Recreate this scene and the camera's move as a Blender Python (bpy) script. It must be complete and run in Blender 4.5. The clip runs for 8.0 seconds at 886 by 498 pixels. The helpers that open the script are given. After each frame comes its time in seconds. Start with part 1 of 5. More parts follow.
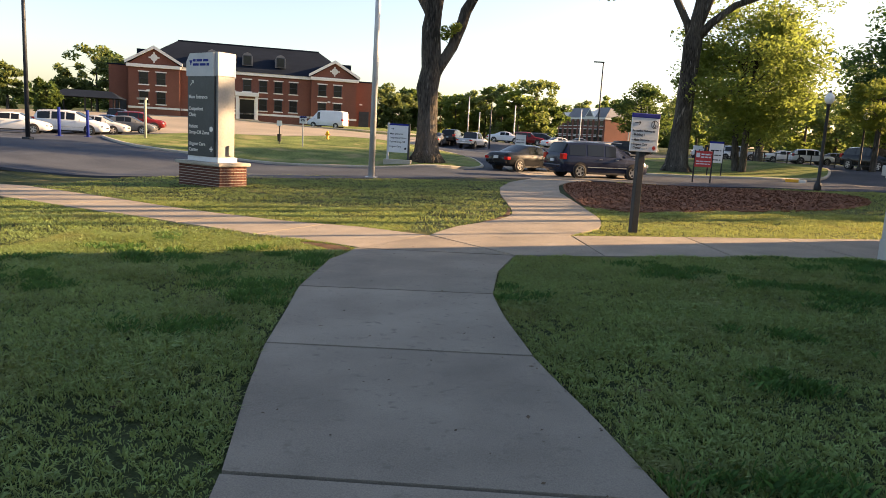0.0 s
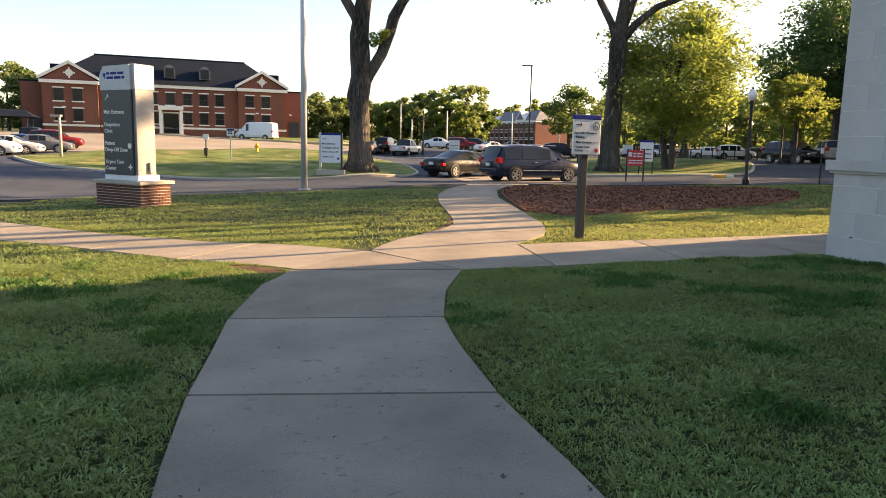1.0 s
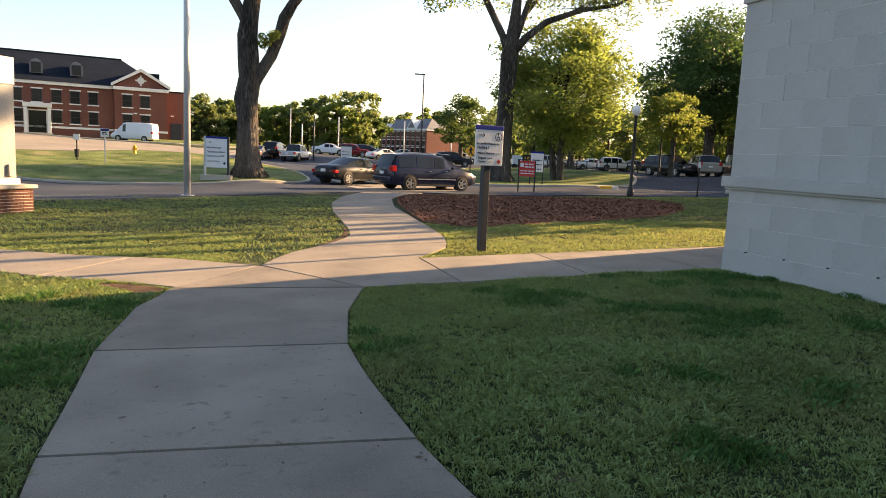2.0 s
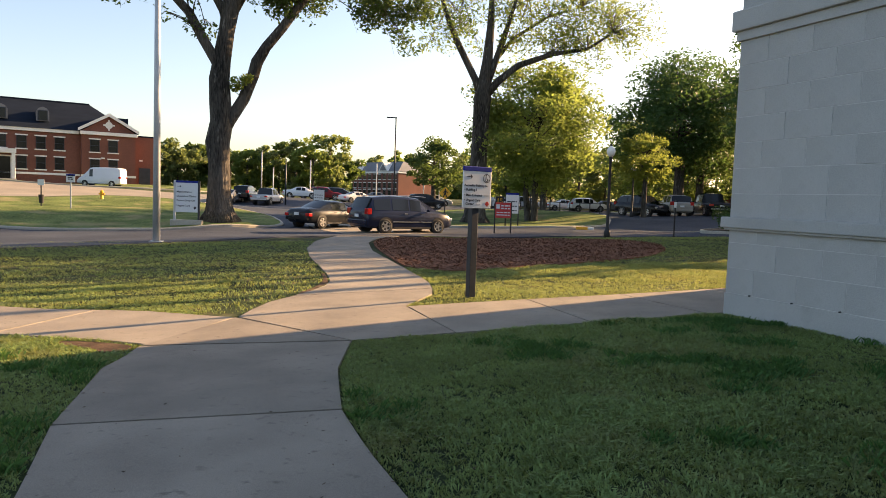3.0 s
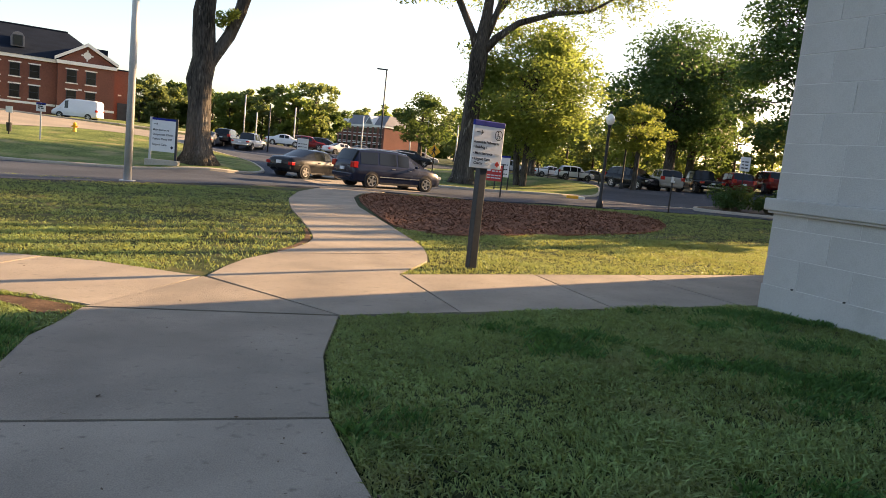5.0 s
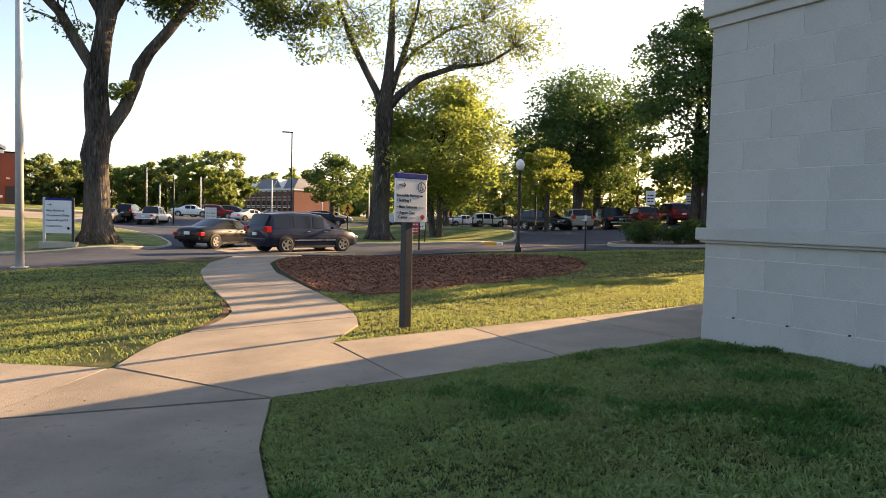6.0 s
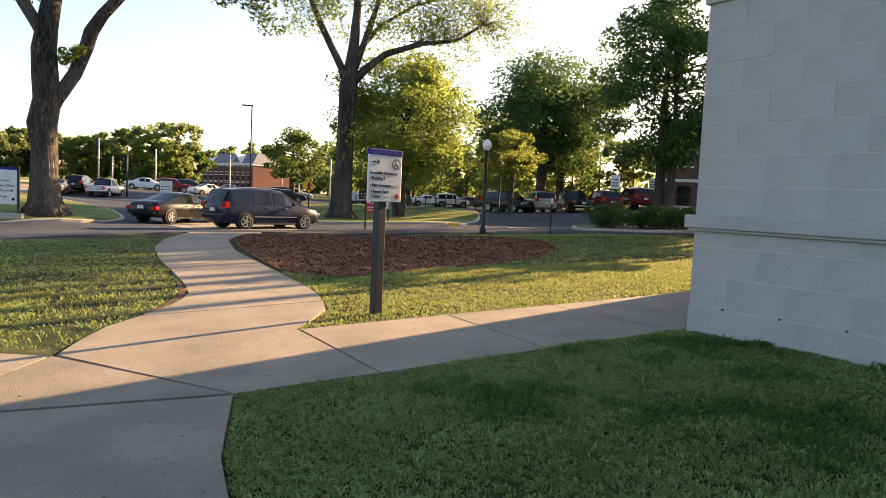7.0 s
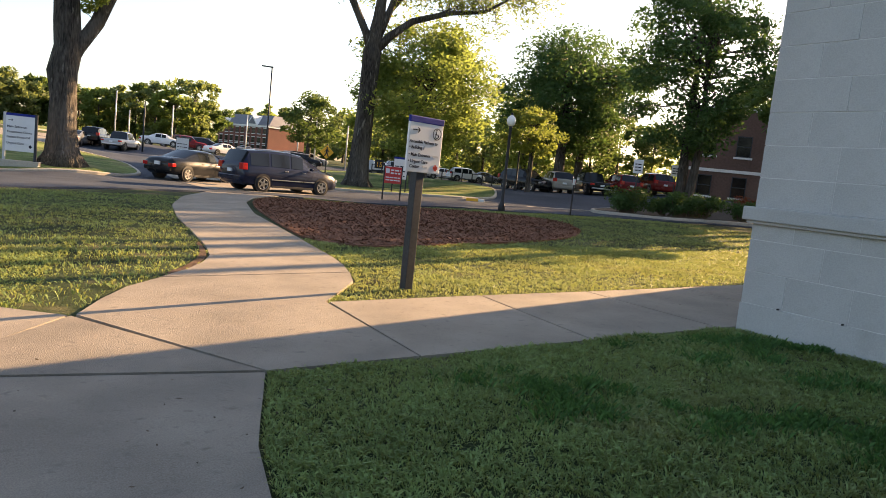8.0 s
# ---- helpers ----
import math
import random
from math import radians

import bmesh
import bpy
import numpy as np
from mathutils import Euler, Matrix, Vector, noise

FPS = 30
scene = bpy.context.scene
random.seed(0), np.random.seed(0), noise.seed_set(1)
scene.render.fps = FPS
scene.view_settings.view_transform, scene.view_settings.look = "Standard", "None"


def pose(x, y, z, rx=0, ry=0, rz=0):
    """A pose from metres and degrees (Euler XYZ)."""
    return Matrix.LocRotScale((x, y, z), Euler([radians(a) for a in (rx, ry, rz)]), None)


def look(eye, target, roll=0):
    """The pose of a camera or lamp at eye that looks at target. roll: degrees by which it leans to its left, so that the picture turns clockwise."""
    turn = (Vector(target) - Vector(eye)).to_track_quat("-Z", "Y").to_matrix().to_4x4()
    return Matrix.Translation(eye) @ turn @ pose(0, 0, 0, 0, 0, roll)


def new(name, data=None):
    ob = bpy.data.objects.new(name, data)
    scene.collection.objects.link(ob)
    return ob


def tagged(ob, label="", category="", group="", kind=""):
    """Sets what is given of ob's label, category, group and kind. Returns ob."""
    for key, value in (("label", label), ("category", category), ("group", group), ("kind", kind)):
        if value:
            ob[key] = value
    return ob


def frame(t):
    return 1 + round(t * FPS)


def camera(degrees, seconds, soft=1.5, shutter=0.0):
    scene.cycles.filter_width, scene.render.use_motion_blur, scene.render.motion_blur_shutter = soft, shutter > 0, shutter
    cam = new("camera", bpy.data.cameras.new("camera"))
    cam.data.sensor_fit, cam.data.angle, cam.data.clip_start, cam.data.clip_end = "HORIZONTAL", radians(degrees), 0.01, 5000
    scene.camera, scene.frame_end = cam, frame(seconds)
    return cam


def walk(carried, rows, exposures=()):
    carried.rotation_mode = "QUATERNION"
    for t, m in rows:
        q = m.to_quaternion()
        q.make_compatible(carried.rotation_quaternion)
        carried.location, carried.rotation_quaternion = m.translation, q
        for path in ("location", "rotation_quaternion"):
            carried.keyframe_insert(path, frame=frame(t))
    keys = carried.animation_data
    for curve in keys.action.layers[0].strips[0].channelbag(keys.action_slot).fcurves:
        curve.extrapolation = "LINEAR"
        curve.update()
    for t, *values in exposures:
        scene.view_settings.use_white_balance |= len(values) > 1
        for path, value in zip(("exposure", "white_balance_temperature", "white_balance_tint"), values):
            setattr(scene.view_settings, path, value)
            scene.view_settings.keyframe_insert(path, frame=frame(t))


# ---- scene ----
# ---- camera ----
cam = camera(64.0, 8.0, soft=0.5)
PATH = [
    (0, (1.098, 0.712, 1.425), (0.932, 2.680, 1.109), 3.23),
    (0.5, (1.062, 0.983, 1.412), (1.019, 2.955, 1.080), 1.86),
    (1, (0.995, 1.304, 1.445), (1.003, 3.283, 1.154), 1.26),
    (1.5, (0.911, 1.554, 1.435), (1.103, 3.516, 1.099), 4.27),
    (2, (0.889, 1.835, 1.466), (1.202, 3.793, 1.205), 2.52),
    (2.2, (0.856, 1.930, 1.460), (1.174, 3.889, 1.212), 2.86),
    (3.3, (0.734, 2.597, 1.466), (1.135, 4.553, 1.344), 1.68),
    (3.5, (0.736, 2.732, 1.463), (1.091, 4.695, 1.331), 1.51),
    (4, (0.706, 3.030, 1.453), (1.168, 4.962, 1.217), 6.41),
    (4.2, (0.718, 3.107, 1.469), (1.169, 5.041, 1.232), 5.42),
    (5.3, (0.682, 3.778, 1.391), (1.145, 5.707, 1.139), 6.51),
    (5.5, (0.666, 3.832, 1.389), (1.207, 5.748, 1.199), 4.79),
    (6, (0.673, 4.105, 1.398), (1.339, 5.989, 1.312), 1.28),
    (6.5, (0.632, 4.408, 1.433), (1.366, 6.264, 1.297), 5.48),
    (7, (0.678, 4.658, 1.399), (1.450, 6.498, 1.260), 2.62),
    (7.5, (0.596, 4.907, 1.403), (1.288, 6.775, 1.232), 2.73),
    (8, (0.545, 5.173, 1.370), (1.296, 7.015, 1.156), 6.10),
]
walk(cam, [(t, look(eye, target, roll)) for t, eye, target, roll in PATH], [(0, 2.05, 6930, 17), (1, 2.23, 6930, 17), (3.5, 1.94, 6930, 17), (5.5, 2.16, 6930, 17), (8, 2.17, 6930, 17)])

# ---- light ----
SUN_AZ, SUN_EL = 69.0, 18.5        # degrees clockwise from +y; height
world = bpy.data.worlds.new("sky")
scene.world = world
world.use_nodes = True
wn = world.node_tree.nodes
sky = wn.new("ShaderNodeTexSky")
sky.sky_type, sky.sun_disc = "NISHITA", False
sky.sun_elevation, sky.sun_rotation = radians(SUN_EL), radians(SUN_AZ)
sky.air_density, sky.dust_density, sky.ozone_density = 1.0, 1.6, 1.0
wn["Background"].inputs["Strength"].default_value = 0.074
world.node_tree.links.new(sky.outputs[0], wn["Background"].inputs["Color"])
sun = new("sun", bpy.data.lights.new("sun", "SUN"))
sun.data.energy, sun.data.angle, sun.data.color = 5.0, radians(0.45), (1.0, 0.68, 0.36)
_a, _e = radians(SUN_AZ), radians(SUN_EL)
SUN_DIR = Vector((math.sin(_a) * math.cos(_e), math.cos(_a) * math.cos(_e), math.sin(_e)))
sun.matrix_world = look(SUN_DIR * 200, (0, 0, 0))


# ---- materials ----
def mat(name, c1, c2, rough=0.8, fine=40.0, coarse=1.5, bump=0.15, metal=0.0, spec=0.35, detail=5.0, isl=0.0, spots=None, obj=0.0, stretch=None, deep=0.02, soft_spots=0.08):
    """Two colours mixed by a fine grain and by broad stains, with relief; isl, obj: variation by loose piece and by object."""
    m = bpy.data.materials.new(name)
    m.use_nodes = True
    t = m.node_tree
    b = t.nodes["Principled BSDF"]
    b.inputs["Metallic"].default_value = metal
    b.inputs["Specular IOR Level"].default_value = spec
    co = t.nodes.new("ShaderNodeTexCoord").outputs["Object"]
    if stretch:
        mp = t.nodes.new("ShaderNodeMapping")
        mp.inputs["Scale"].default_value = stretch
        t.links.new(co, mp.inputs["Vector"])
        co = mp.outputs[0]

    def nz(scale, det):
        n = t.nodes.new("ShaderNodeTexNoise")
        n.inputs["Scale"].default_value, n.inputs["Detail"].default_value = scale, det
        t.links.new(co, n.inputs["Vector"])
        return n.outputs["Fac"]

    def mth(op, a, v):
        n = t.nodes.new("ShaderNodeMath")
        n.operation = op
        for k, q in enumerate((a, v)):
            if isinstance(q, (int, float)):
                n.inputs[k].default_value = q
            else:
                t.links.new(q, n.inputs[k])
        return n.outputs[0]

    f1, f2 = nz(fine, detail), nz(coarse, 3.0)
    f = mth("ADD", mth("MULTIPLY", f1, 1.0), mth("MULTIPLY", f2, 1.1))
    if isl:
        g = t.nodes.new("ShaderNodeNewGeometry")
        f = mth("ADD", f, mth("MULTIPLY", g.outputs["Random Per Island"], isl))
    if obj:
        g = t.nodes.new("ShaderNodeObjectInfo")
        f = mth("ADD", f, mth("MULTIPLY", g.outputs["Random"], obj))
    r = t.nodes.new("ShaderNodeMapRange")
    r.inputs["From Min"].default_value = 0.72
    r.inputs["From Max"].default_value = 1.38 + isl + obj
    t.links.new(f, r.inputs["Value"])
    mx = t.nodes.new("ShaderNodeMix")
    mx.data_type = "RGBA"
    mx.inputs["A"].default_value, mx.inputs["B"].default_value = (*c1, 1), (*c2, 1)
    t.links.new(r.outputs[0], mx.inputs["Factor"])
    col = mx.outputs["Result"]
    if spots:
        sc, sharp, c3 = spots
        k = t.nodes.new("ShaderNodeMapRange")
        k.inputs["From Min"].default_value, k.inputs["From Max"].default_value = sharp, sharp + soft_spots
        t.links.new(nz(sc, 4.0), k.inputs["Value"])
        m2 = t.nodes.new("ShaderNodeMix")
        m2.data_type = "RGBA"
        m2.inputs["B"].default_value = (*c3, 1)
        t.links.new(col, m2.inputs["A"])
        t.links.new(k.outputs[0], m2.inputs["Factor"])
        col = m2.outputs["Result"]
    t.links.new(col, b.inputs["Base Color"])
    rr = t.nodes.new("ShaderNodeMapRange")
    rr.inputs["To Min"].default_value, rr.inputs["To Max"].default_value = max(0.02, rough - 0.1), min(1.0, rough + 0.1)
    t.links.new(f2, rr.inputs["Value"])
    t.links.new(rr.outputs[0], b.inputs["Roughness"])
    if bump:
        bp = t.nodes.new("ShaderNodeBump")
        bp.inputs["Strength"].default_value = min(1.0, bump)
        bp.inputs["Distance"].default_value = deep
        t.links.new(f1, bp.inputs["Height"])
        t.links.new(bp.outputs[0], b.inputs["Normal"])
    return m


def leaf_mat(name, c1, c2, trans, vary=0.9, through_=0.5, coarse=0.4, patches=None, fine=3.0):
    """Thin leaves that also let light through."""
    m = mat(name, c1, c2, 0.55, fine, coarse, 0.0, isl=vary, spec=0.12, spots=patches, soft_spots=0.25)
    t = m.node_tree
    b = t.nodes["Principled BSDF"]
    tr = t.nodes.new("ShaderNodeBsdfTranslucent")
    tr.inputs["Color"].default_value = (*trans, 1)
    ad = t.nodes.new("ShaderNodeMixShader")
    ad.inputs[0].default_value = through_
    t.links.new(b.outputs[0], ad.inputs[1])
    t.links.new(tr.outputs[0], ad.inputs[2])
    t.links.new(ad.outputs[0], t.nodes["Material Output"].inputs["Surface"])
    return m


def glass_mat(name, c, rough=0.05, spec=0.6):
    m = bpy.data.materials.new(name)
    m.use_nodes = True
    b = m.node_tree.nodes["Principled BSDF"]
    b.inputs["Base Color"].default_value = (*c, 1)
    b.inputs["Roughness"].default_value = rough
    b.inputs["Specular IOR Level"].default_value = spec
    return m


M = {
    "grass": mat("lawn_turf", (0.008, 0.015, 0.005), (0.07, 0.09, 0.035), 0.9, 45, 0.55, 1.0, spec=0.1, spots=(1.3, 0.58, (0.16, 0.14, 0.07)), soft_spots=0.15),
    "blade": leaf_mat("grass_blade", (0.005, 0.018, 0.004), (0.305, 0.44, 0.16), (0.50, 0.53, 0.14), 0.8, 0.30, 1.1, (0.85, 0.545, (0.22, 0.21, 0.105)), 16),
    "tuft": leaf_mat("grass_tuft", (0.008, 0.034, 0.010), (0.10, 0.22, 0.062), (0.14, 0.26, 0.055), 1.3, 0.28, 1.1),
    "turf": mat("open_lawn", (0.03, 0.055, 0.016), (0.22, 0.265, 0.09), 0.9, 9, 0.5, 1.0, spec=0.05, spots=(0.45, 0.53, (0.25, 0.225, 0.11)), soft_spots=0.14, deep=0.06),
    "concrete": mat("concrete", (0.145, 0.124, 0.098), (0.335, 0.292, 0.235), 0.85, 130, 1.3, 0.4, obj=0.25, spots=(13.0, 0.6, (0.16, 0.138, 0.11)), soft_spots=0.16),
    "asphalt": mat("asphalt", (0.036, 0.043, 0.058), (0.075, 0.087, 0.11), 0.9, 80, 0.4, 0.3, spec=0.08),
    "asphalt_old": mat("worn_asphalt", (0.17, 0.148, 0.12), (0.31, 0.27, 0.215), 0.85, 40, 0.2, 0.2),
    "kerb": mat("kerb_concrete", (0.30, 0.27, 0.22), (0.48, 0.44, 0.37), 0.85, 20, 0.5, 0.2),
    "mulch": mat("mulch", (0.075, 0.037, 0.024), (0.30, 0.15, 0.095), 0.95, 28, 1.2, 1.0, isl=0.35, spec=0.1),
    "soil": mat("soil", (0.035, 0.025, 0.016), (0.08, 0.06, 0.04), 0.95, 30, 2, 0.6),
    "litter": mat("dead_leaf", (0.03, 0.022, 0.015), (0.14, 0.10, 0.06), 0.9, 30, 3, 0.0, isl=0.9),
    "soil_dry": mat("bare_dry_soil", (0.05, 0.032, 0.02), (0.17, 0.11, 0.07), 0.95, 45, 5, 1.0, spec=0.1),
    "block": mat("painted_block", (0.335, 0.332, 0.32), (0.45, 0.447, 0.434), 0.75, 70, 0.9, 0.25, obj=0.10, spots=(2.2, 0.62, (0.29, 0.283, 0.262)), soft_spots=0.3),
    "mortar": mat("painted_joint", (0.44, 0.437, 0.425), (0.60, 0.595, 0.58), 0.8, 60, 2, 0.1),
    "brick": mat("red_brick", (0.12, 0.045, 0.032), (0.20, 0.08, 0.056), 0.85, 6, 0.25, 0.2),
    "brown_brick": mat("brown_brick", (0.10, 0.056, 0.043), (0.165, 0.10, 0.078), 0.85, 6, 0.25, 0.2),
    "brick_piece": mat("brick_unit", (0.075, 0.03, 0.022), (0.15, 0.06, 0.042), 0.85, 60, 8, 0.3, obj=0.7),
    "brick_mortar": mat("brick_mortar", (0.42, 0.39, 0.34), (0.55, 0.51, 0.45), 0.9, 60, 4, 0.2),
    "slate": mat("slate_roof", (0.006, 0.010, 0.018), (0.013, 0.020, 0.034), 0.85, 12, 0.4, 0.3, spec=0.08, stretch=(1, 1, 6)),
    "greyroof": mat("grey_shingle_roof", (0.12, 0.12, 0.13), (0.2, 0.2, 0.21), 0.8, 8, 0.3, 0.2),
    "white": mat("white_paint", (0.62, 0.60, 0.56), (0.78, 0.76, 0.72), 0.6, 8, 0.4, 0.05),
    "bark": mat("bark", (0.018, 0.0165, 0.015), (0.14, 0.125, 0.108), 0.95, 14, 0.9, 1.0, spec=0.1, spots=(5, 0.62, (0.22, 0.205, 0.18)), stretch=(1, 1, 0.2), deep=0.12),
    "galv": mat("galvanised_steel", (0.40, 0.41, 0.42), (0.52, 0.53, 0.54), 0.5, 25, 2, 0.03, metal=0.25),
    "steelgrey": mat("dark_grey_steel", (0.022, 0.027, 0.034), (0.04, 0.046, 0.056), 0.5, 30, 2, 0.03, metal=0.2),
    "black": mat("black_paint", (0.012, 0.012, 0.013), (0.03, 0.03, 0.032), 0.5, 30, 2, 0.05),
    "signface": mat("sign_face", (0.60, 0.62, 0.63), (0.70, 0.71, 0.72), 0.45, 6, 1, 0.0),
    "signblue": mat("sign_blue", (0.012, 0.025, 0.16), (0.02, 0.035, 0.24), 0.6, 6, 1, 0.0, spec=0.1),
    "signdark": mat("sign_text", (0.015, 0.018, 0.03), (0.03, 0.035, 0.05), 0.7, 6, 1, 0.0, spec=0.1),
    "signred": mat("sign_red", (0.45, 0.03, 0.03), (0.58, 0.06, 0.05), 0.45, 6, 1, 0.0),
    "signyellow": mat("sign_yellow", (0.75, 0.36, 0.02), (0.85, 0.44, 0.04), 0.45, 6, 1, 0.0),
    "monface": mat("monument_panel", (0.035, 0.042, 0.047), (0.06, 0.068, 0.074), 0.4, 20, 1, 0.02, metal=0.2),
    "monhead": mat("monument_header", (0.40, 0.41, 0.42), (0.48, 0.49, 0.5), 0.45, 6, 1, 0.0),
    "monside": mat("monument_aluminium", (0.22, 0.215, 0.205), (0.30, 0.293, 0.28), 0.5, 15, 1, 0.02, metal=0.05),
    "tyre": mat("tyre_rubber", (0.012, 0.012, 0.012), (0.03, 0.03, 0.03), 0.85, 40, 3, 0.1),
    "rim": mat("alloy_rim", (0.4, 0.4, 0.41), (0.55, 0.55, 0.56), 0.3, 20, 3, 0.0, metal=0.9),
    "glass": glass_mat("car_glass", (0.012, 0.014, 0.016), 0.08, 0.4),
    "winglass": glass_mat("window_glass", (0.006, 0.007, 0.009), 0.12, 0.3),
    "redlight": glass_mat("tail_lamp", (0.45, 0.015, 0.015), 0.15),
    "headlight": glass_mat("head_lamp", (0.6, 0.6, 0.6), 0.1),
    "leaf_sun": leaf_mat("leaf_light", (0.045, 0.08, 0.018), (0.17, 0.215, 0.055), (0.29, 0.37, 0.085), through_=0.5),
    "leaf_mid": leaf_mat("leaf_mid", (0.03, 0.06, 0.018), (0.10, 0.14, 0.04), (0.13, 0.19, 0.045), through_=0.42),
    # paler, flatter green: haze over the distant belt is put into the colour
    "leaf_far_haze": leaf_mat("leaf_far_haze", (0.055, 0.085, 0.035), (0.155, 0.19, 0.075), (0.24, 0.29, 0.085)),
    "leaf_dark": leaf_mat("leaf_dark", (0.022, 0.055, 0.022), (0.085, 0.14, 0.05), (0.12, 0.21, 0.05), through_=0.38),
    # yellow of sun on foliage is put into this leaf colour
    "leaf_gold_lit": leaf_mat("leaf_gold_lit", (0.12, 0.15, 0.02), (0.18, 0.22, 0.05), (0.28, 0.335, 0.07)),
    "twig": mat("twig", (0.09, 0.075, 0.05), (0.17, 0.14, 0.09), 0.9, 8, 1, 0.2),
}
_globe = bpy.data.materials.new("frosted_globe")
_globe.use_nodes = True
_globe.node_tree.nodes["Principled BSDF"].inputs["Base Color"].default_value = (0.8, 0.78, 0.72, 1)
_globe.node_tree.nodes["Principled BSDF"].inputs["Roughness"].default_value = 0.25
M["globe"] = _globe


def paint(name, c):
    m = mat(name, c, tuple(min(1, v * 1.15 + 0.004) for v in c), 0.25, 20, 0.8, 0.0, spec=0.18)
    m.node_tree.nodes["Principled BSDF"].inputs["Coat Weight"].default_value = 0.3
    m.node_tree.nodes["Principled BSDF"].inputs["Coat Roughness"].default_value = 0.06
    return m


# ---- helpers for meshes ----
def part(name, bm, material, parent=None, label="", smooth=False):
    me = bpy.data.meshes.new(name)
    bm.to_mesh(me)
    bm.free()
    if smooth:
        me.shade_smooth()
    me.materials.append(M[material] if isinstance(material, str) else material)
    ob = new(name, me)
    if parent:
        ob.parent = parent
    if label:
        tagged(ob, label)
    return ob


def raw(name, verts, faces, material, parent=None, smooth=False):
    """One mesh from numpy arrays of vertices and of faces with the same number of corners."""
    verts, faces = np.asarray(verts, np.float32), np.asarray(faces, np.int32)
    me = bpy.data.meshes.new(name)
    k = faces.shape[1]
    me.vertices.add(len(verts))
    me.vertices.foreach_set("co", verts.ravel())
    me.loops.add(faces.size)
    me.loops.foreach_set("vertex_index", faces.ravel())
    me.polygons.add(len(faces))
    me.polygons.foreach_set("loop_start", np.arange(0, faces.size, k, dtype=np.int32))
    me.update(calc_edges=True)
    me.validate()
    if smooth:
        me.shade_smooth()
    me.materials.append(M[material] if isinstance(material, str) else material)
    ob = new(name, me)
    if parent:
        ob.parent = parent
    return ob


def empty(name, m, label="", category="", group="", kind=""):
    ob = new(name)
    ob.empty_display_size = 0.2
    ob.matrix_world = m
    return tagged(ob, label, category, group, kind)


def box(x0, y0, z0, x1, y1, z1, bevel=0.0, bm=None):
    b = bmesh.new()
    bmesh.ops.create_cube(b, size=1, matrix=Matrix.LocRotScale(((x0 + x1) / 2, (y0 + y1) / 2, (z0 + z1) / 2), None, (abs(x1 - x0), abs(y1 - y0), abs(z1 - z0))))
    if bevel:
        bmesh.ops.bevel(b, geom=b.edges[:], offset=bevel, segments=2, affect="EDGES", profile=0.6)
    return merged(bm, b) if bm else b


def merged(bm, other):
    me = bpy.data.meshes.new("tmp")
    other.to_mesh(me)
    other.free()
    bm.from_mesh(me)
    bpy.data.meshes.remove(me)
    return bm


def tube(points, radii, seg=10, bm=None, caps=True):
    """A round limb through points with a radius at each."""
    bm = bm or bmesh.new()
    pts = [Vector(p) for p in points]
    rings, side = [], None
    for i, p in enumerate(pts):
        d = (pts[min(i + 1, len(pts) - 1)] - pts[max(i - 1, 0)]).normalized()
        if side is None:
            side = d.orthogonal().normalized()
        side = (side - d * side.dot(d)).normalized()
        up = d.cross(side)
        rings.append([bm.verts.new(p + radii[i] * (math.cos(a) * side + math.sin(a) * up)) for a in (2 * math.pi * k / seg for k in range(seg))])
    for r0, r1 in zip(rings, rings[1:]):
        for k in range(seg):
            bm.faces.new((r0[k], r0[(k + 1) % seg], r1[(k + 1) % seg], r1[k]))
    if caps:
        bm.faces.new(rings[0][::-1])
        bm.faces.new(rings[-1])
    return bm


def lathe(profile, seg=20, bm=None):
    """A turned form about z from (radius, height) pairs."""
    bm = bm or bmesh.new()
    rings = [[bm.verts.new((r * math.cos(2 * math.pi * k / seg), r * math.sin(2 * math.pi * k / seg), z)) for k in range(seg)] for r, z in profile]
    for r0, r1 in zip(rings, rings[1:]):
        for k in range(seg):
            bm.faces.new((r0[k], r0[(k + 1) % seg], r1[(k + 1) % seg], r1[k]))
    bm.faces.new(rings[0][::-1])
    bm.faces.new(rings[-1])
    return bm


def prism(poly, z0, z1):
    """A flat polygon in x, y drawn up from z0 to z1."""
    bm = bmesh.new()
    lo = [bm.verts.new((x, y, z0)) for x, y in poly]
    hi = [bm.verts.new((x, y, z1)) for x, y in poly]
    bm.faces.new(hi)
    bm.faces.new(lo[::-1])
    n = len(poly)
    for k in range(n):
        bm.faces.new((lo[k], lo[(k + 1) % n], hi[(k + 1) % n], hi[k]))
    bmesh.ops.recalc_face_normals(bm, faces=bm.faces[:])
    return bm


def writing(name, text, size, parent, m, material, depth=0.002):
    """Words in the built-in font, turned into a mesh, standing in the local x-z plane."""
    cu = bpy.data.curves.new(name, "FONT")
    cu.body, cu.size, cu.extrude = text, size, depth
    cu.resolution_u, cu.offset = 3, size * 0.016
    tmp = bpy.data.objects.new(name, cu)
    scene.collection.objects.link(tmp)
    dg = bpy.context.evaluated_depsgraph_get()
    me = bpy.data.meshes.new_from_object(tmp.evaluated_get(dg))
    bpy.data.objects.remove(tmp)
    bpy.data.curves.remove(cu)
    me.materials.clear()
    me.materials.append(M[material])
    ob = new(name, me)
    ob.parent = parent
    ob.matrix_local = m @ pose(0, 0, 0, 90)
    return ob


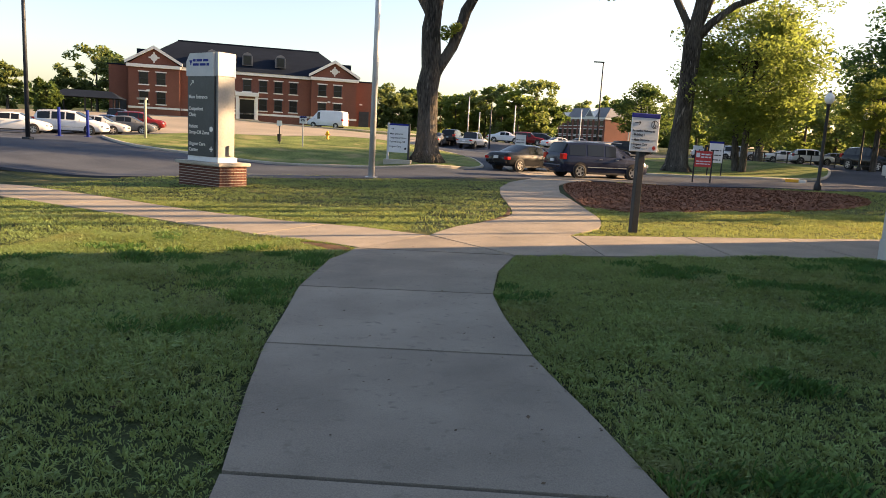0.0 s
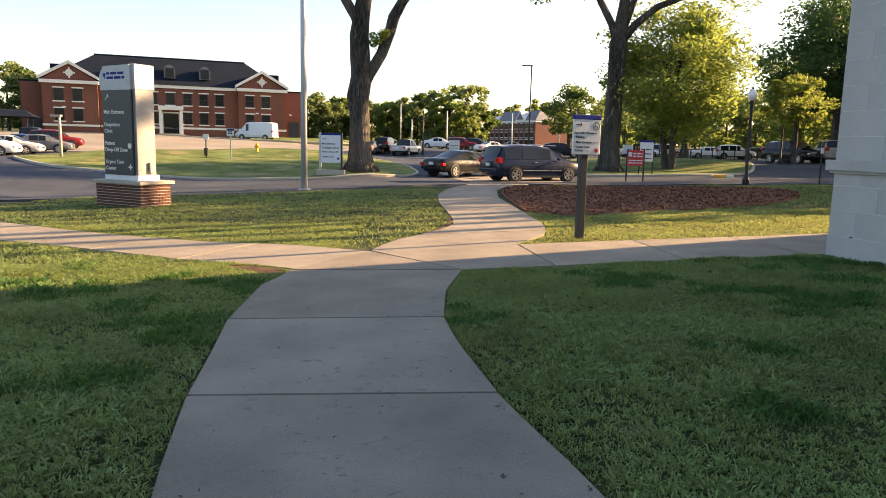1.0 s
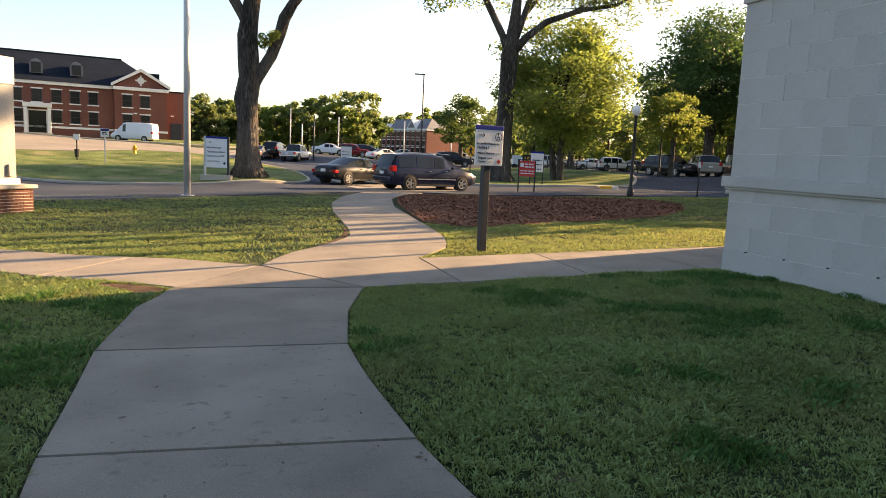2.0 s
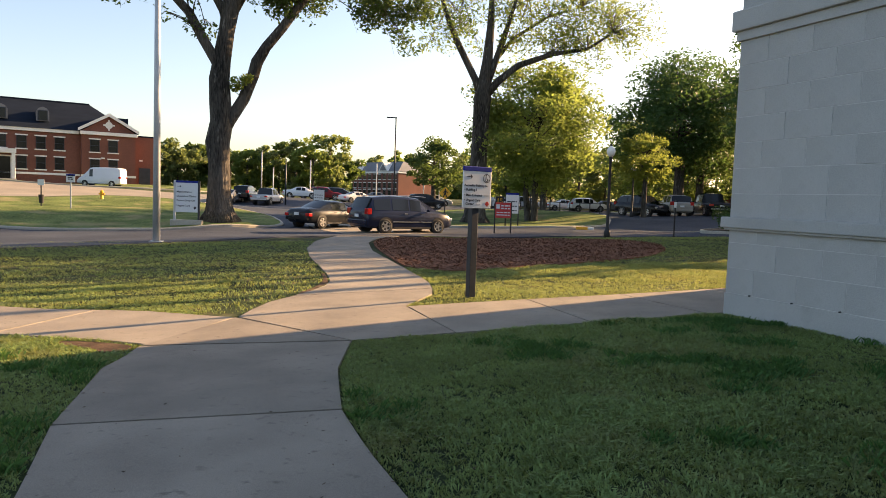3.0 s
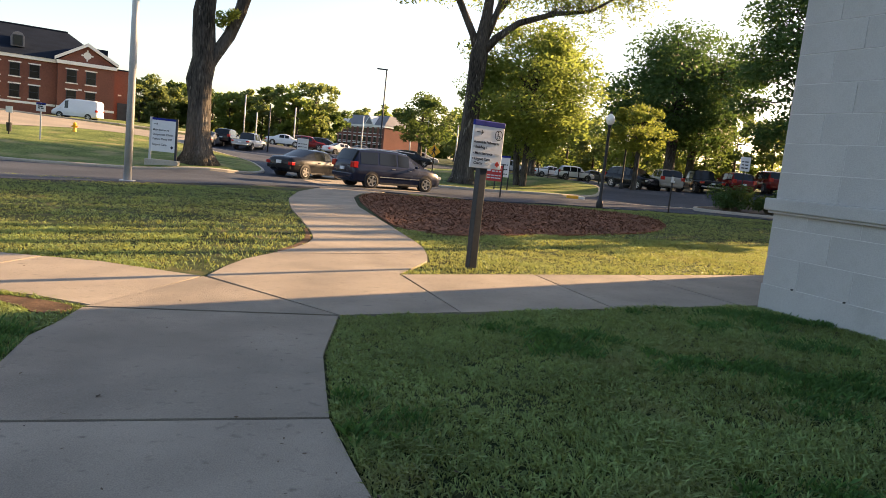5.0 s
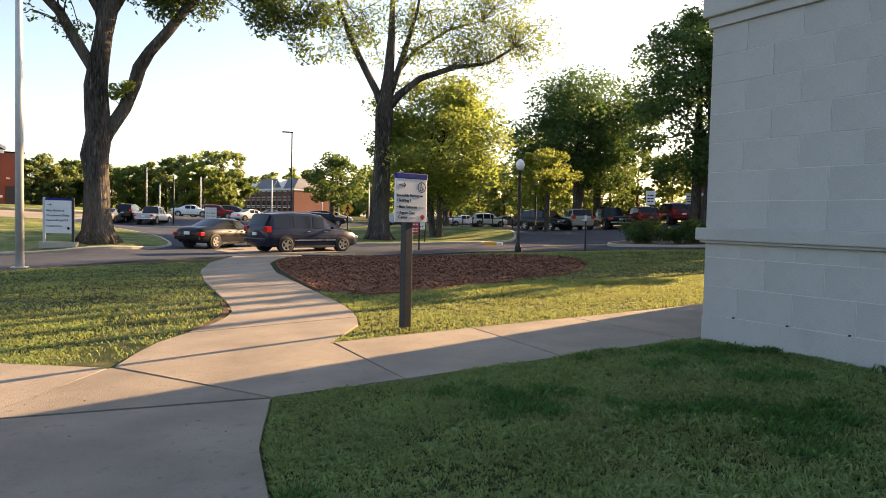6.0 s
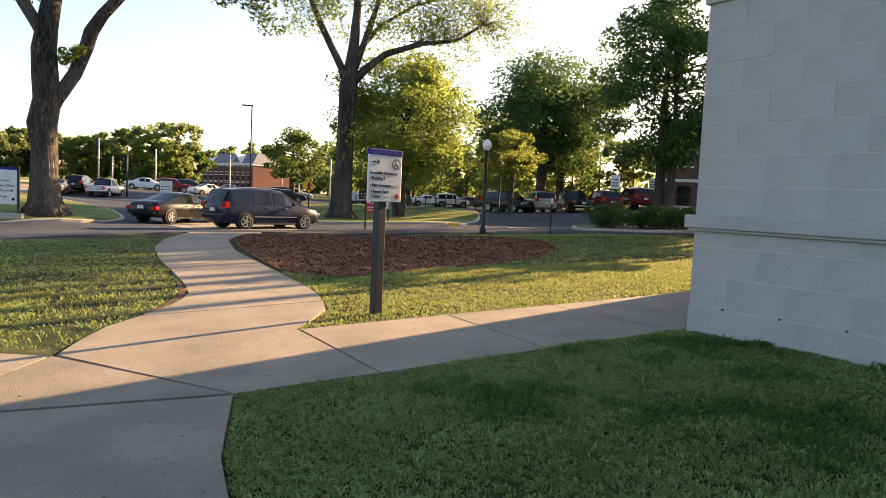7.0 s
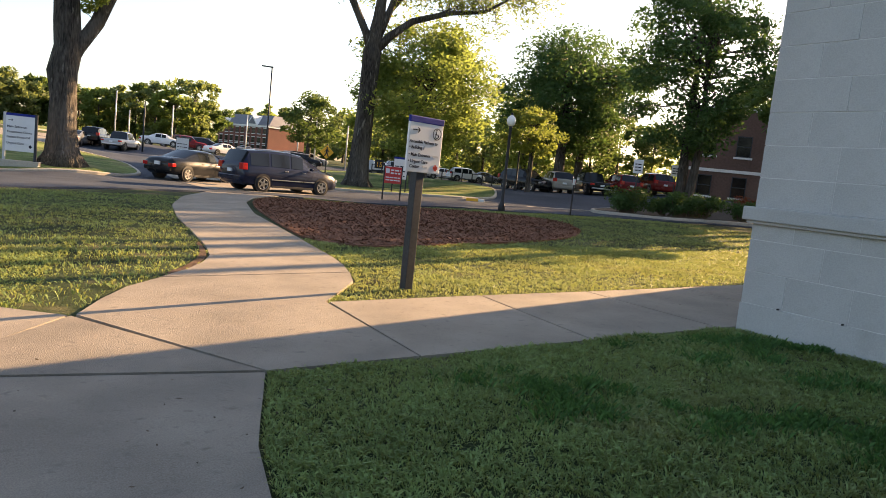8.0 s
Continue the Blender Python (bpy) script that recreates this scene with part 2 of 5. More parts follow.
# ---- terrain ----
HILLS = [(-6, 38, -.55), (0, 39.5, -.42), (-10, 36, -.6), (-18, 33.5, -.3), (-25, 37, -.05), (-33, 50, -.1), (-24, 43, .1), (-12, 48, .1), (-19, 57, .45),
         (-13, 59, .75), (-4, 41, .02), (-40, 100, 1.9), (-55, 101, 1.9), (-23, 113, 1.9), (-26, 106, 1.5), (5, 46, -.35), (10, 50, -.25), (12.5, 50.5, -.25),
         (15, 34.5, -.14), (9, 36, -.3), (18, 42, .0), (22, 34, .22), (26, 54, .5), (30, 52, .72), (33, 50, .86), (41, 52, 1.5), (46, 48, 1.6), (21, 63, .6),
         (-3, 80, .0), (12, 79, -.1), (25, 75, .4), (14, 94, .5), (-5, 95, 1.0), (20, 180, .6), (-30, 160, 1.5), (60, 150, 2), (-100, 60, 1), (100, 60, 2.5),
         (-100, 150, 3), (0, 420, 2), (300, 300, 3), (-300, 300, 3), (17.5, 32, .05), (26, 30, .4), (-30, 24, -.6), (-60, 40, 0)]
HX, HY, HZ = (np.array(c, float) for c in zip(*HILLS))


def terrain_many(x, y):
    x, y = np.asarray(x, float), np.asarray(y, float)
    cx, cy = np.clip(x, -14, 30), np.clip(y, -8, 36)
    near = 0.0321 * cx - 0.0099 * cy
    d = np.hypot(np.maximum(np.maximum(-13 - x, x - 20), 0), np.maximum(y - 27, 0))
    w = np.clip(d / 7, 0, 1)
    w = w * w * (3 - 2 * w)
    k = 1 / ((x[..., None] - HX) ** 2 + (y[..., None] - HY) ** 2 + 4) ** 1.6
    far = (k * HZ).sum(-1) / k.sum(-1)
    back = np.clip((y + 20) / 25, 0, 1)
    return near * (1 - w * back) + far * w * back


def terrain(x, y):
    return float(terrain_many(np.array([x]), np.array([y]))[0])


def on(x, y, rz=0.0, dz=0.0):
    """A pose standing on the ground."""
    return pose(x, y, terrain(x, y) + dz, 0, 0, rz)


def drape(name, poly, material, step=2.0, off=0.02, skirt=0.12, parent=None, top=None):
    """A polygon laid on the ground, cut by a grid so that it follows it, with its rim drawn down."""
    bm = bmesh.new()
    f = bm.faces.new([bm.verts.new((x, y, 0)) for x, y in poly])
    if f.normal.z < 0 or (f.normal_update() or f.normal.z < 0):
        f.normal_flip()
    xs, ys = [p[0] for p in poly], [p[1] for p in poly]
    for axis, lo, hi in ((0, min(xs), max(xs)), (1, min(ys), max(ys))):
        n = int((hi - lo) / step)
        for k in range(1, n + 1):
            c = [0, 0, 0]
            c[axis] = lo + (hi - lo) * k / (n + 1)
            no = [0, 0, 0]
            no[axis] = 1
            bmesh.ops.bisect_plane(bm, geom=bm.verts[:] + bm.edges[:] + bm.faces[:], plane_co=c, plane_no=no)
    z = terrain_many([v.co.x for v in bm.verts], [v.co.y for v in bm.verts])
    for v, h in zip(bm.verts, z):
        v.co.z = h + off
    if skirt:
        rim = [e for e in bm.edges if e.is_boundary]
        r = bmesh.ops.extrude_edge_only(bm, edges=rim)
        for v in r["geom"]:
            if isinstance(v, bmesh.types.BMVert):
                v.co.z -= skirt
    return part(name, bm, material, parent)


def rounded(poly, n=3):
    """Corner cutting, to turn a coarse outline into a curved one."""
    for _ in range(n):
        q = []
        for a, b in zip(poly, poly[1:] + poly[:1]):
            q += [(a[0] * .75 + b[0] * .25, a[1] * .75 + b[1] * .25), (a[0] * .25 + b[0] * .75, a[1] * .25 + b[1] * .75)]
        poly = q
    return poly


def soft_line(pts, n=2):
    """Corner cutting of an open line that keeps its ends."""
    for _ in range(n):
        q = [pts[0]]
        for a, b in zip(pts, pts[1:]):
            q += [(a[0] * .75 + b[0] * .25, a[1] * .75 + b[1] * .25), (a[0] * .25 + b[0] * .75, a[1] * .25 + b[1] * .75)]
        pts = q + [pts[-1]]
    return pts


# ---- ground, roads, pavements ----
def spread(lo, hi, fine0, fine1, step, grow=1.18):
    c = list(np.arange(fine0, fine1 + 1e-6, step))
    s, v = step, fine1
    while v < hi:
        s *= grow
        v += s
        c.append(v)
    s, v = step, fine0
    while v > lo:
        s *= grow
        v -= s
        c.insert(0, v)
    return np.array(c)


def inside(poly, x, y):
    hit = np.zeros(x.shape, bool)
    for (ax, ay), (bx, by) in zip(poly, poly[1:] + poly[:1]):
        c = ((ay > y) != (by > y)) & (x < (bx - ax) * (y - ay) / ((by - ay) or 1e-9) + ax)
        hit ^= c
    return hit


ROAD_NEAR = [(-75, 17), (-40, 20.5), (-20, 23), (-12, 24.8), (-6, 27.3), (-2, 30.2), (1.5, 33.4), (5, 34.3), (9, 34.6), (12, 34.9), (15.2, 35.0), (18, 33.4), (21, 31.2), (24, 29.6), (40, 25), (70, 18)]
ASPHALT = soft_line(ROAD_NEAR) + [(75, 60), (60, 95), (-8, 98), (-30, 92), (-75, 88)]
gx, gy = spread(-1600, 1600, -40, 50, 1.0), spread(-700, 2600, -4, 66, 1.0)
X, Y = np.meshgrid(gx, gy)
Z = terrain_many(X, Y)
Z -= 0.025 + 0.115 * inside(ASPHALT, X, Y)
n0, n1 = X.shape
ids = np.arange(n0 * n1).reshape(n0, n1)
quads = np.stack([ids[:-1, :-1], ids[:-1, 1:], ids[1:, 1:], ids[1:, :-1]], -1).reshape(-1, 4)
ground = raw("ground", np.stack([X, Y, Z], -1).reshape(-1, 3), quads, "grass", smooth=True)
tagged(ground, "mown lawn of short patchy green grass", "lawn", kind="structure")

road = drape("road", ASPHALT, "asphalt", 2.5, 0.015, 0.1)
tagged(road, "grey asphalt road and car park surface", "road", kind="structure")

pavement = empty("pavement", pose(0, 0, 0), "light concrete footpath slabs with dark joints", "pavement", kind="structure")


def slab(poly, off=0.004):
    """One slab with its edges set back a little, so that a joint stays open."""
    cx, cy = sum(p[0] for p in poly) / len(poly), sum(p[1] for p in poly) / len(poly)
    q = []
    for x, y in poly:
        d = math.hypot(x - cx, y - cy) or 1
        q.append((x - (x - cx) / d * 0.022, y - (y - cy) / d * 0.022))
    return drape("slab", q, "concrete", 3.0, off, 0.08, pavement)


# the walk on which the camera goes: left and right edge by distance
LEFT = [(-14, 1.1), (-2, 0.65), (1, 0.33), (3.3, 0.0), (4.33, -0.28), (5.3, -0.5), (7.35, -0.86), (9.0, -0.98), (9.93, -0.8)]
RIGHT = [(-14, 3.3), (-2, 2.75), (1, 2.35), (3.4, 1.87), (4.34, 1.65), (5.3, 1.38), (6.47, 1.17), (7.35, 1.05), (8.6, 1.09), (9.8, 1.28)]


def edge_x(line, y):
    return float(np.interp(y, [p[0] for p in line], [p[1] for p in line]))


cuts = [-10.2, -8.25, -6.3, -4.35, -2.4, -0.45, 1.5, 3.43, 5.36, 7.33, 9.78]
for a, b in zip(cuts, cuts[1:]):
    ys = [a + (b - a) * k / 6 for k in range(7)]
    lf, rt = [(edge_x(LEFT, y), y) for y in ys], [(edge_x(RIGHT, y), y) for y in ys]
    if b > 9:
        lf[-1], rt[-1] = (-0.86, 9.93), (1.275, 9.79)
    slab(lf[::-1] + rt)
# crossing of the walks
U = Vector((0.981, 0.194))            # along the cross walk to the east
slab([(-0.86, 9.95), (1.26, 9.82), (-0.07, 11.58)])
east0, east1 = Vector((2.44, 10.03)), Vector((2.19, 12.13))
for k in range(14):
    a0, b0 = east0 + U * (1.8 * k), east0 + U * (1.8 * (k + 1))
    a1, b1 = east1 + U * (1.9 * k), east1 + U * (1.9 * (k + 1))
    if k > 1:
        a1, b1 = a0 + Vector((-0.3, 2.05)), b0 + Vector((-0.3, 2.05))
    elif k == 1:
        b1 = b0 + Vector((-0.3, 2.05))
    slab([tuple(a0), tuple(b0), tuple(b1), tuple(a1)])
WEST_NEAR = [(-0.78, 9.98), (-1.15, 10.25), (-2.48, 10.85), (-4.54, 12.19), (-6.95, 13.63), (-10.2, 15.7), (-18, 19.3), (-40, 17.0)]
WEST_FAR = [(-0.07, 11.58), (-1.28, 12.35), (-2.79, 12.84), (-5.21, 14.26), (-7.91, 16.27), (-12.0, 19.1), (-18.5, 21.2), (-40, 18.9)]


def along(line, s):
    d = [0.0]
    for a, b in zip(line, line[1:]):
        d.append(d[-1] + math.hypot(b[0] - a[0], b[1] - a[1]))
    return (float(np.interp(s * d[-1], d, [p[0] for p in line])), float(np.interp(s * d[-1], d, [p[1] for p in line])))


nw = 20
for k in range(nw):
    s = [(k + j / 3) / nw for j in range(4)]
    slab([along(WEST_NEAR, q) for q in s][::-1] + [along(WEST_FAR, q) for q in s][::1])
NORTH_L = [(-0.05, 11.6), (0.18, 12.75), (0.72, 13.75), (1.06, 14.5), (1.26, 15.6), (1.19, 17.4), (0.92, 21.5), (0.86, 25.0), (1.2, 29.0), (2.3, 34.0)]
NORTH_R = [(2.19, 12.13), (2.84, 13.5), (3.03, 15.0), (2.95, 18.3), (2.79, 23.3), (3.05, 27.6), (3.7, 31.0), (5.2, 34.6)]
for k in range(11):
    s = [(k + j / 3) / 11 for j in range(4)]
    lf, rt = [along(NORTH_L, q) for q in s], [along(NORTH_R, q) for q in s]
    if k == 0:      # the slab at the crossing runs on into the north walk
        lf, rt = [(-0.05, 11.6)] + lf[1:], [(1.28, 9.8), (2.44, 10.03)] + rt
    slab(lf[::-1] + rt)

# lawns beyond the road, each raised behind a kerb
def kerbed(poly, label, turf="turf", h=0.13):
    poly = rounded(poly, 2)
    lawn = drape("ground", poly, turf, 2.0, h, 0.3)
    tagged(lawn, label, "lawn", kind="structure")
    cx, cy = sum(p[0] for p in poly) / len(poly), sum(p[1] for p in poly) / len(poly)
    bm = bmesh.new()
    n = len(poly)
    rings = []
    for i in range(n):
        a, b = Vector(poly[i - 1]), Vector(poly[(i + 1) % n])
        d = (b - a).normalized()
        o = Vector((d.y, -d.x))
        p = Vector(poly[i])
        z = terrain(*p)
        out = p + o * 0.16
        rings.append([bm.verts.new((p.x, p.y, z + h + 0.012)), bm.verts.new((out.x - o.x * .03, out.y - o.y * .03, z + h + 0.008)), bm.verts.new((out.x, out.y, z + h - 0.03)), bm.verts.new((out.x, out.y, z - 0.1))])
    for i in range(n):
        r0, r1 = rings[i], rings[(i + 1) % n]
        for k in range(3):
            bm.faces.new((r0[k], r0[k + 1], r1[k + 1], r1[k]))
    bmesh.ops.recalc_face_normals(bm, faces=bm.faces[:])
    kb = part("kerb", bm, "kerb")
    tagged(kb, "pale concrete kerb round the lawn", "kerb", kind="structure")
    return lawn


kerbed([(-21.5, 39.5), (-16, 37.2), (-10, 36.8), (-5, 38.0), (-1.4, 39.2), (-0.4, 41.4), (-0.6, 44), (-1.5, 52), (-6, 58), (-13, 60), (-21, 59), (-26, 56), (-27, 48)], "lawn with dry edges behind a pale kerb")
kerbed([(8, 46), (9.3, 43.5), (13.5, 41.4), (18, 42.6), (21.5, 48), (24, 55), (27, 66), (20, 70), (13, 66), (9, 55)], "shaded lawn island under tall trees")
kerbed([(20.8, 35.6), (20.6, 34.2), (22.2, 33.0), (27, 29.9), (45, 26), (48, 40), (42, 47), (33, 44), (24, 40)], "planting bed with shrubs behind a kerb", "soil", 0.14)
kerbed([(-36, 96), (-10, 103), (-8, 118), (-60, 118), (-72, 96)], "dry lawn in front of the brick building")
kerbed([(35, 56), (70, 44), (80, 90), (40, 96), (34, 66)], "lawn beyond the parked cars")
kerbed([(4.5, 62), (14, 68), (12, 70.5), (3.5, 66)], "narrow lawn strip in the car park")
fd = drape("forecourt", [(-75, 64), (-30, 62), (-14, 63.5), (-7, 62), (-7, 96), (-36, 95.6), (-75, 95)], "asphalt_old", 3.0, 0.03, 0.1)
tagged(fd, "sunlit worn pale forecourt", "forecourt", kind="structure")

pale = drape("worn_paving", soft_line([(2.6, 35.5), (6.2, 35.9), (8.2, 39), (8.6, 45), (9.3, 52), (12.5, 62), (10, 66), (3, 63), (0.6, 55), (0.5, 46), (1.6, 40)]), "asphalt_old", 2.0, 0.028, 0.02)
tagged(pale, "pale worn paving of the crossing drive", "road", kind="structure")
tip = empty("kerb_end", on(16.4, 40.35, -20, .1), "kerb end painted orange and white", "kerb", kind="structure")
part("painted_end", box(-.45, -.14, -.15, .2, .14, .06, .03), "signyellow", tip, "faded orange paint")
part("white_end", box(.2, -.14, -.15, .55, .14, .06, .03), "white", tip, "white paint")

line = drape("stop_line", [(18.8, 38.6), (23.2, 37.6), (23.4, 38.2), (19.0, 39.3)], "kerb", 2.0, 0.024, 0.02)
tagged(line, "worn pale stop line on the drive", "road marking", kind="structure")

# mulch bed
MULCH = rounded([(3.05, 27.0), (2.98, 20.0), (3.1, 17.4), (4.2, 16.9), (6.0, 17.8), (8.6, 19.0), (10.6, 20.6), (12.4, 23.6), (13.0, 26.6), (11.6, 28.6), (8, 30.8), (5.2, 32.6), (3.9, 31.0)], 2)
bed = drape("mulch_bed", MULCH, "mulch", 0.5, 0.012, 0.1)
tagged(bed, "reddish-brown bark mulch bed on the lawn", "mulch bed", kind="structure")
rng = np.random.default_rng(5)
mx, my = rng.uniform(2.8, 13.2, 42000), rng.uniform(16.5, 33, 42000)
keep = inside(MULCH, mx, my)
mx, my = mx[keep], my[keep]
mz = terrain_many(mx, my) + 0.012
nm = len(mx)
ang, ln, wd, hh = rng.uniform(0, 6.28, nm), rng.uniform(.015, .06, nm), rng.uniform(.006, .02, nm), rng.uniform(.002, .016, nm)
dx, dy = np.cos(ang) * ln, np.sin(ang) * ln
ex, ey = -np.sin(ang) * wd, np.cos(ang) * wd
tl = rng.uniform(-.03, .05, nm)
v4 = np.stack([np.stack([mx - dx - ex, my - dy - ey, mz], -1), np.stack([mx + dx - ex, my + dy - ey, mz + tl], -1), np.stack([mx + dx + ex, my + dy + ey, mz + hh + tl], -1), np.stack([mx - dx + ex, my - dy + ey, mz + hh], -1)], 1).reshape(-1, 3)
chips = raw("bark_chips", v4, np.arange(nm * 4).reshape(-1, 4), "mulch")
tagged(chips, "loose reddish bark chips on the bed", "mulch", kind="stuff")


DIRT = [rounded([(-0.98, 9.75), (-0.9, 9.98), (-1.2, 10.2), (-1.75, 10.45), (-1.7, 10.2), (-1.3, 9.95), (-1.15, 9.7)], 2),
        rounded([(0.70, 13.75), (1.05, 14.5), (1.25, 15.6), (1.18, 17.3), (1.13, 16.6), (1.15, 15.6), (0.93, 14.5), (0.62, 13.8)], 2)]
for ring in DIRT:
    tagged(drape("bare_soil", ring, "soil_dry", 0.3, -0.006, 0.05), "bare brown soil with litter at the path's edge", "soil", kind="structure")


# ---- pale block building beside the walk ----
A = Vector((6.2, 10.74))
S = Vector((0.195, -0.981))           # along its face, to the south
E_ = Vector((0.981, 0.195))           # along its other side, to the east


def block_building():
    th = empty("wall_west", pose(A.x, A.y, 0), "pale grey painted block wall with a moulded band", "wall", kind="structure")
    zb = -0.2
    rot = Matrix.Rotation(math.atan2(-S.y, -S.x) - math.pi / 2, 4, "Z")

    def w(name, bm, material, label=""):
        """local: x east from the corner, y south is negative"""
        bm.transform(rot)
        return part(name, bm, material, th, label)

    w("core", box(0.0025, -30, zb, 5.5, -0.004, 6.4), "mortar")
    w("plinth", box(-0.012, -30, zb, 0.5, 0.012, 0.37, 0.006), "block")
    w("band", merged(box(-0.085, -30, 1.22, 0.4, 0.085, 1.36, 0.015), box(-0.05, -30, 1.19, 0.4, 0.05, 1.222, 0.008)), "block")
    w("cornice", merged(box(-0.04, -30, 3.60, 0.4, 0.04, 3.72, 0.01), box(-0.09, -30, 3.72, 0.4, 0.09, 3.98, 0.02)), "block")
    w("parapet", box(-0.12, -30, 6.3, 5.6, 0.12, 6.6, 0.02), "block")
    w("drain_hole", tube([(-0.01, -0.42, 0.38), (-0.037, -0.42, 0.38)], [0.009] * 2, 8), "black")
    for k in range(1, 6):
        w("drain_hole", tube([(-0.01, -0.42 - 0.635 * k, 0.38), (-0.037, -0.42 - 0.635 * k, 0.38)], [0.009] * 2, 8), "black")
    # blocks in broken bond
    rows = [(0.375, 0.705), (0.705, 1.03), (1.03, 1.2), (1.36, 1.66)]
    z = 1.66
    while z < 3.5:
        rows.append((z, min(z + 0.325, 3.61)))
        z += 0.325
    z = 3.98
    while z < 6.25:
        rows.append((z, min(z + 0.325, 6.3)))
        z += 0.325
    rg = random.Random(3)
    meshes = {}
    for i, (z0, z1) in enumerate(rows):
        y = 0.0
        first = True
        while y > -9:
            ln = 0.64 if not first else (0.45, 0.77)[(0, 1, 0, 1, 1, 0, 1, 0, 1, 0, 1)[i % 11]]
            first = False
            key = (round(z1 - z0, 3), ln)
            if key not in meshes:
                bm = box(-0.002, -ln + 0.004, 0.004, 0.06, -0.002, z1 - z0 - 0.004, 0.003)
                bm.transform(rot)
                me = bpy.data.meshes.new("block")
                bm.to_mesh(me)
                bm.free()
                me.materials.append(M["block"])
                meshes[key] = me
            ob = new("block", meshes[key])
            ob.parent = th
            p = rot @ Vector((rg.uniform(-0.002, 0.002), y, z0))
            ob.location = p
            y -= ln
    # joined face further south and the north side
    bm = bmesh.new()
    for z0, z1 in rows:
        box(-0.004, -30, z0 + .003, 0.06, -9.0, z1 - .003, 0.0, bm)
        box(0.0, -0.05, z0 + .003, 5.5, 0.004, z1 - .003, 0.0, bm)
    w("wall_face", bm, "block")
    return th


block_building()
# B: corner of an unseen wing, set where it throws the shade edge
B = Vector((12.6, 15.0))
unseen_wing = empty("wall_unseen", pose(B.x, B.y, 0, 0, 0, math.degrees(math.atan2(E_.y, E_.x))), "unseen pale block wing placed to cast the shade edge on the walk", "wall", kind="structure")
part("wall", box(0, -40, -0.5, 26, 0, 6.6, 0.02), "block", unseen_wing)
part("parapet", box(-0.1, -40, 6.6, 26.1, 0.1, 6.85, 0.02), "block", unseen_wing)


# ---- trees ----
def leaves(centres, spreads, counts, size, seed, droop=0.0, flat=0.6):
    """Leaf quads scattered about clump centres."""
    g = np.random.default_rng(seed)
    c = np.repeat(np.asarray(centres, float), counts, 0)
    s = np.repeat(np.asarray(spreads, float), counts)
    n = len(c)
    o = g.normal(0, 1, (n, 3))
    o *= np.minimum(1, 1.55 / (np.linalg.norm(o, axis=1) + 1e-6))[:, None]
    p = c + o * s[:, None] * np.array([1, 1, flat])
    p[:, 2] -= droop * np.abs(g.normal(0, 1, n)) * s
    a = g.normal(0, 1, (n, 3))
    a[:, 2] *= 0.7
    a /= np.linalg.norm(a, axis=1)[:, None]
    b = np.cross(a, g.normal(0, 1, (n, 3)))
    b /= np.linalg.norm(b, axis=1)[:, None] + 1e-9
    ln = size * g.uniform(0.6, 1.35, n)[:, None]
    a, b = a * ln, b * ln * 0.42
    v = np.stack([p - a, p + b * 1.0 - a * 0.1, p + a, p - b - a * 0.1], 1).reshape(-1, 3)
    return v, np.arange(n * 4).reshape(-1, 4)


def limb(a, b, r0, r1, rg, n=4, sag=0.12):
    """A bent limb from a to b."""
    a, b = Vector(a), Vector(b)
    L = (b - a).length
    pts = [a.lerp(b, k / n) + Vector((rg.uniform(-1, 1), rg.uniform(-1, 1), rg.uniform(-1, 1))) * L * sag * 0.35 * math.sin(math.pi * k / n) + Vector((0, 0, L * sag * math.sin(math.pi * k / n) * 0.6)) for k in range(n + 1)]
    return pts, [r0 + (r1 - r0) * k / n for k in range(n + 1)]


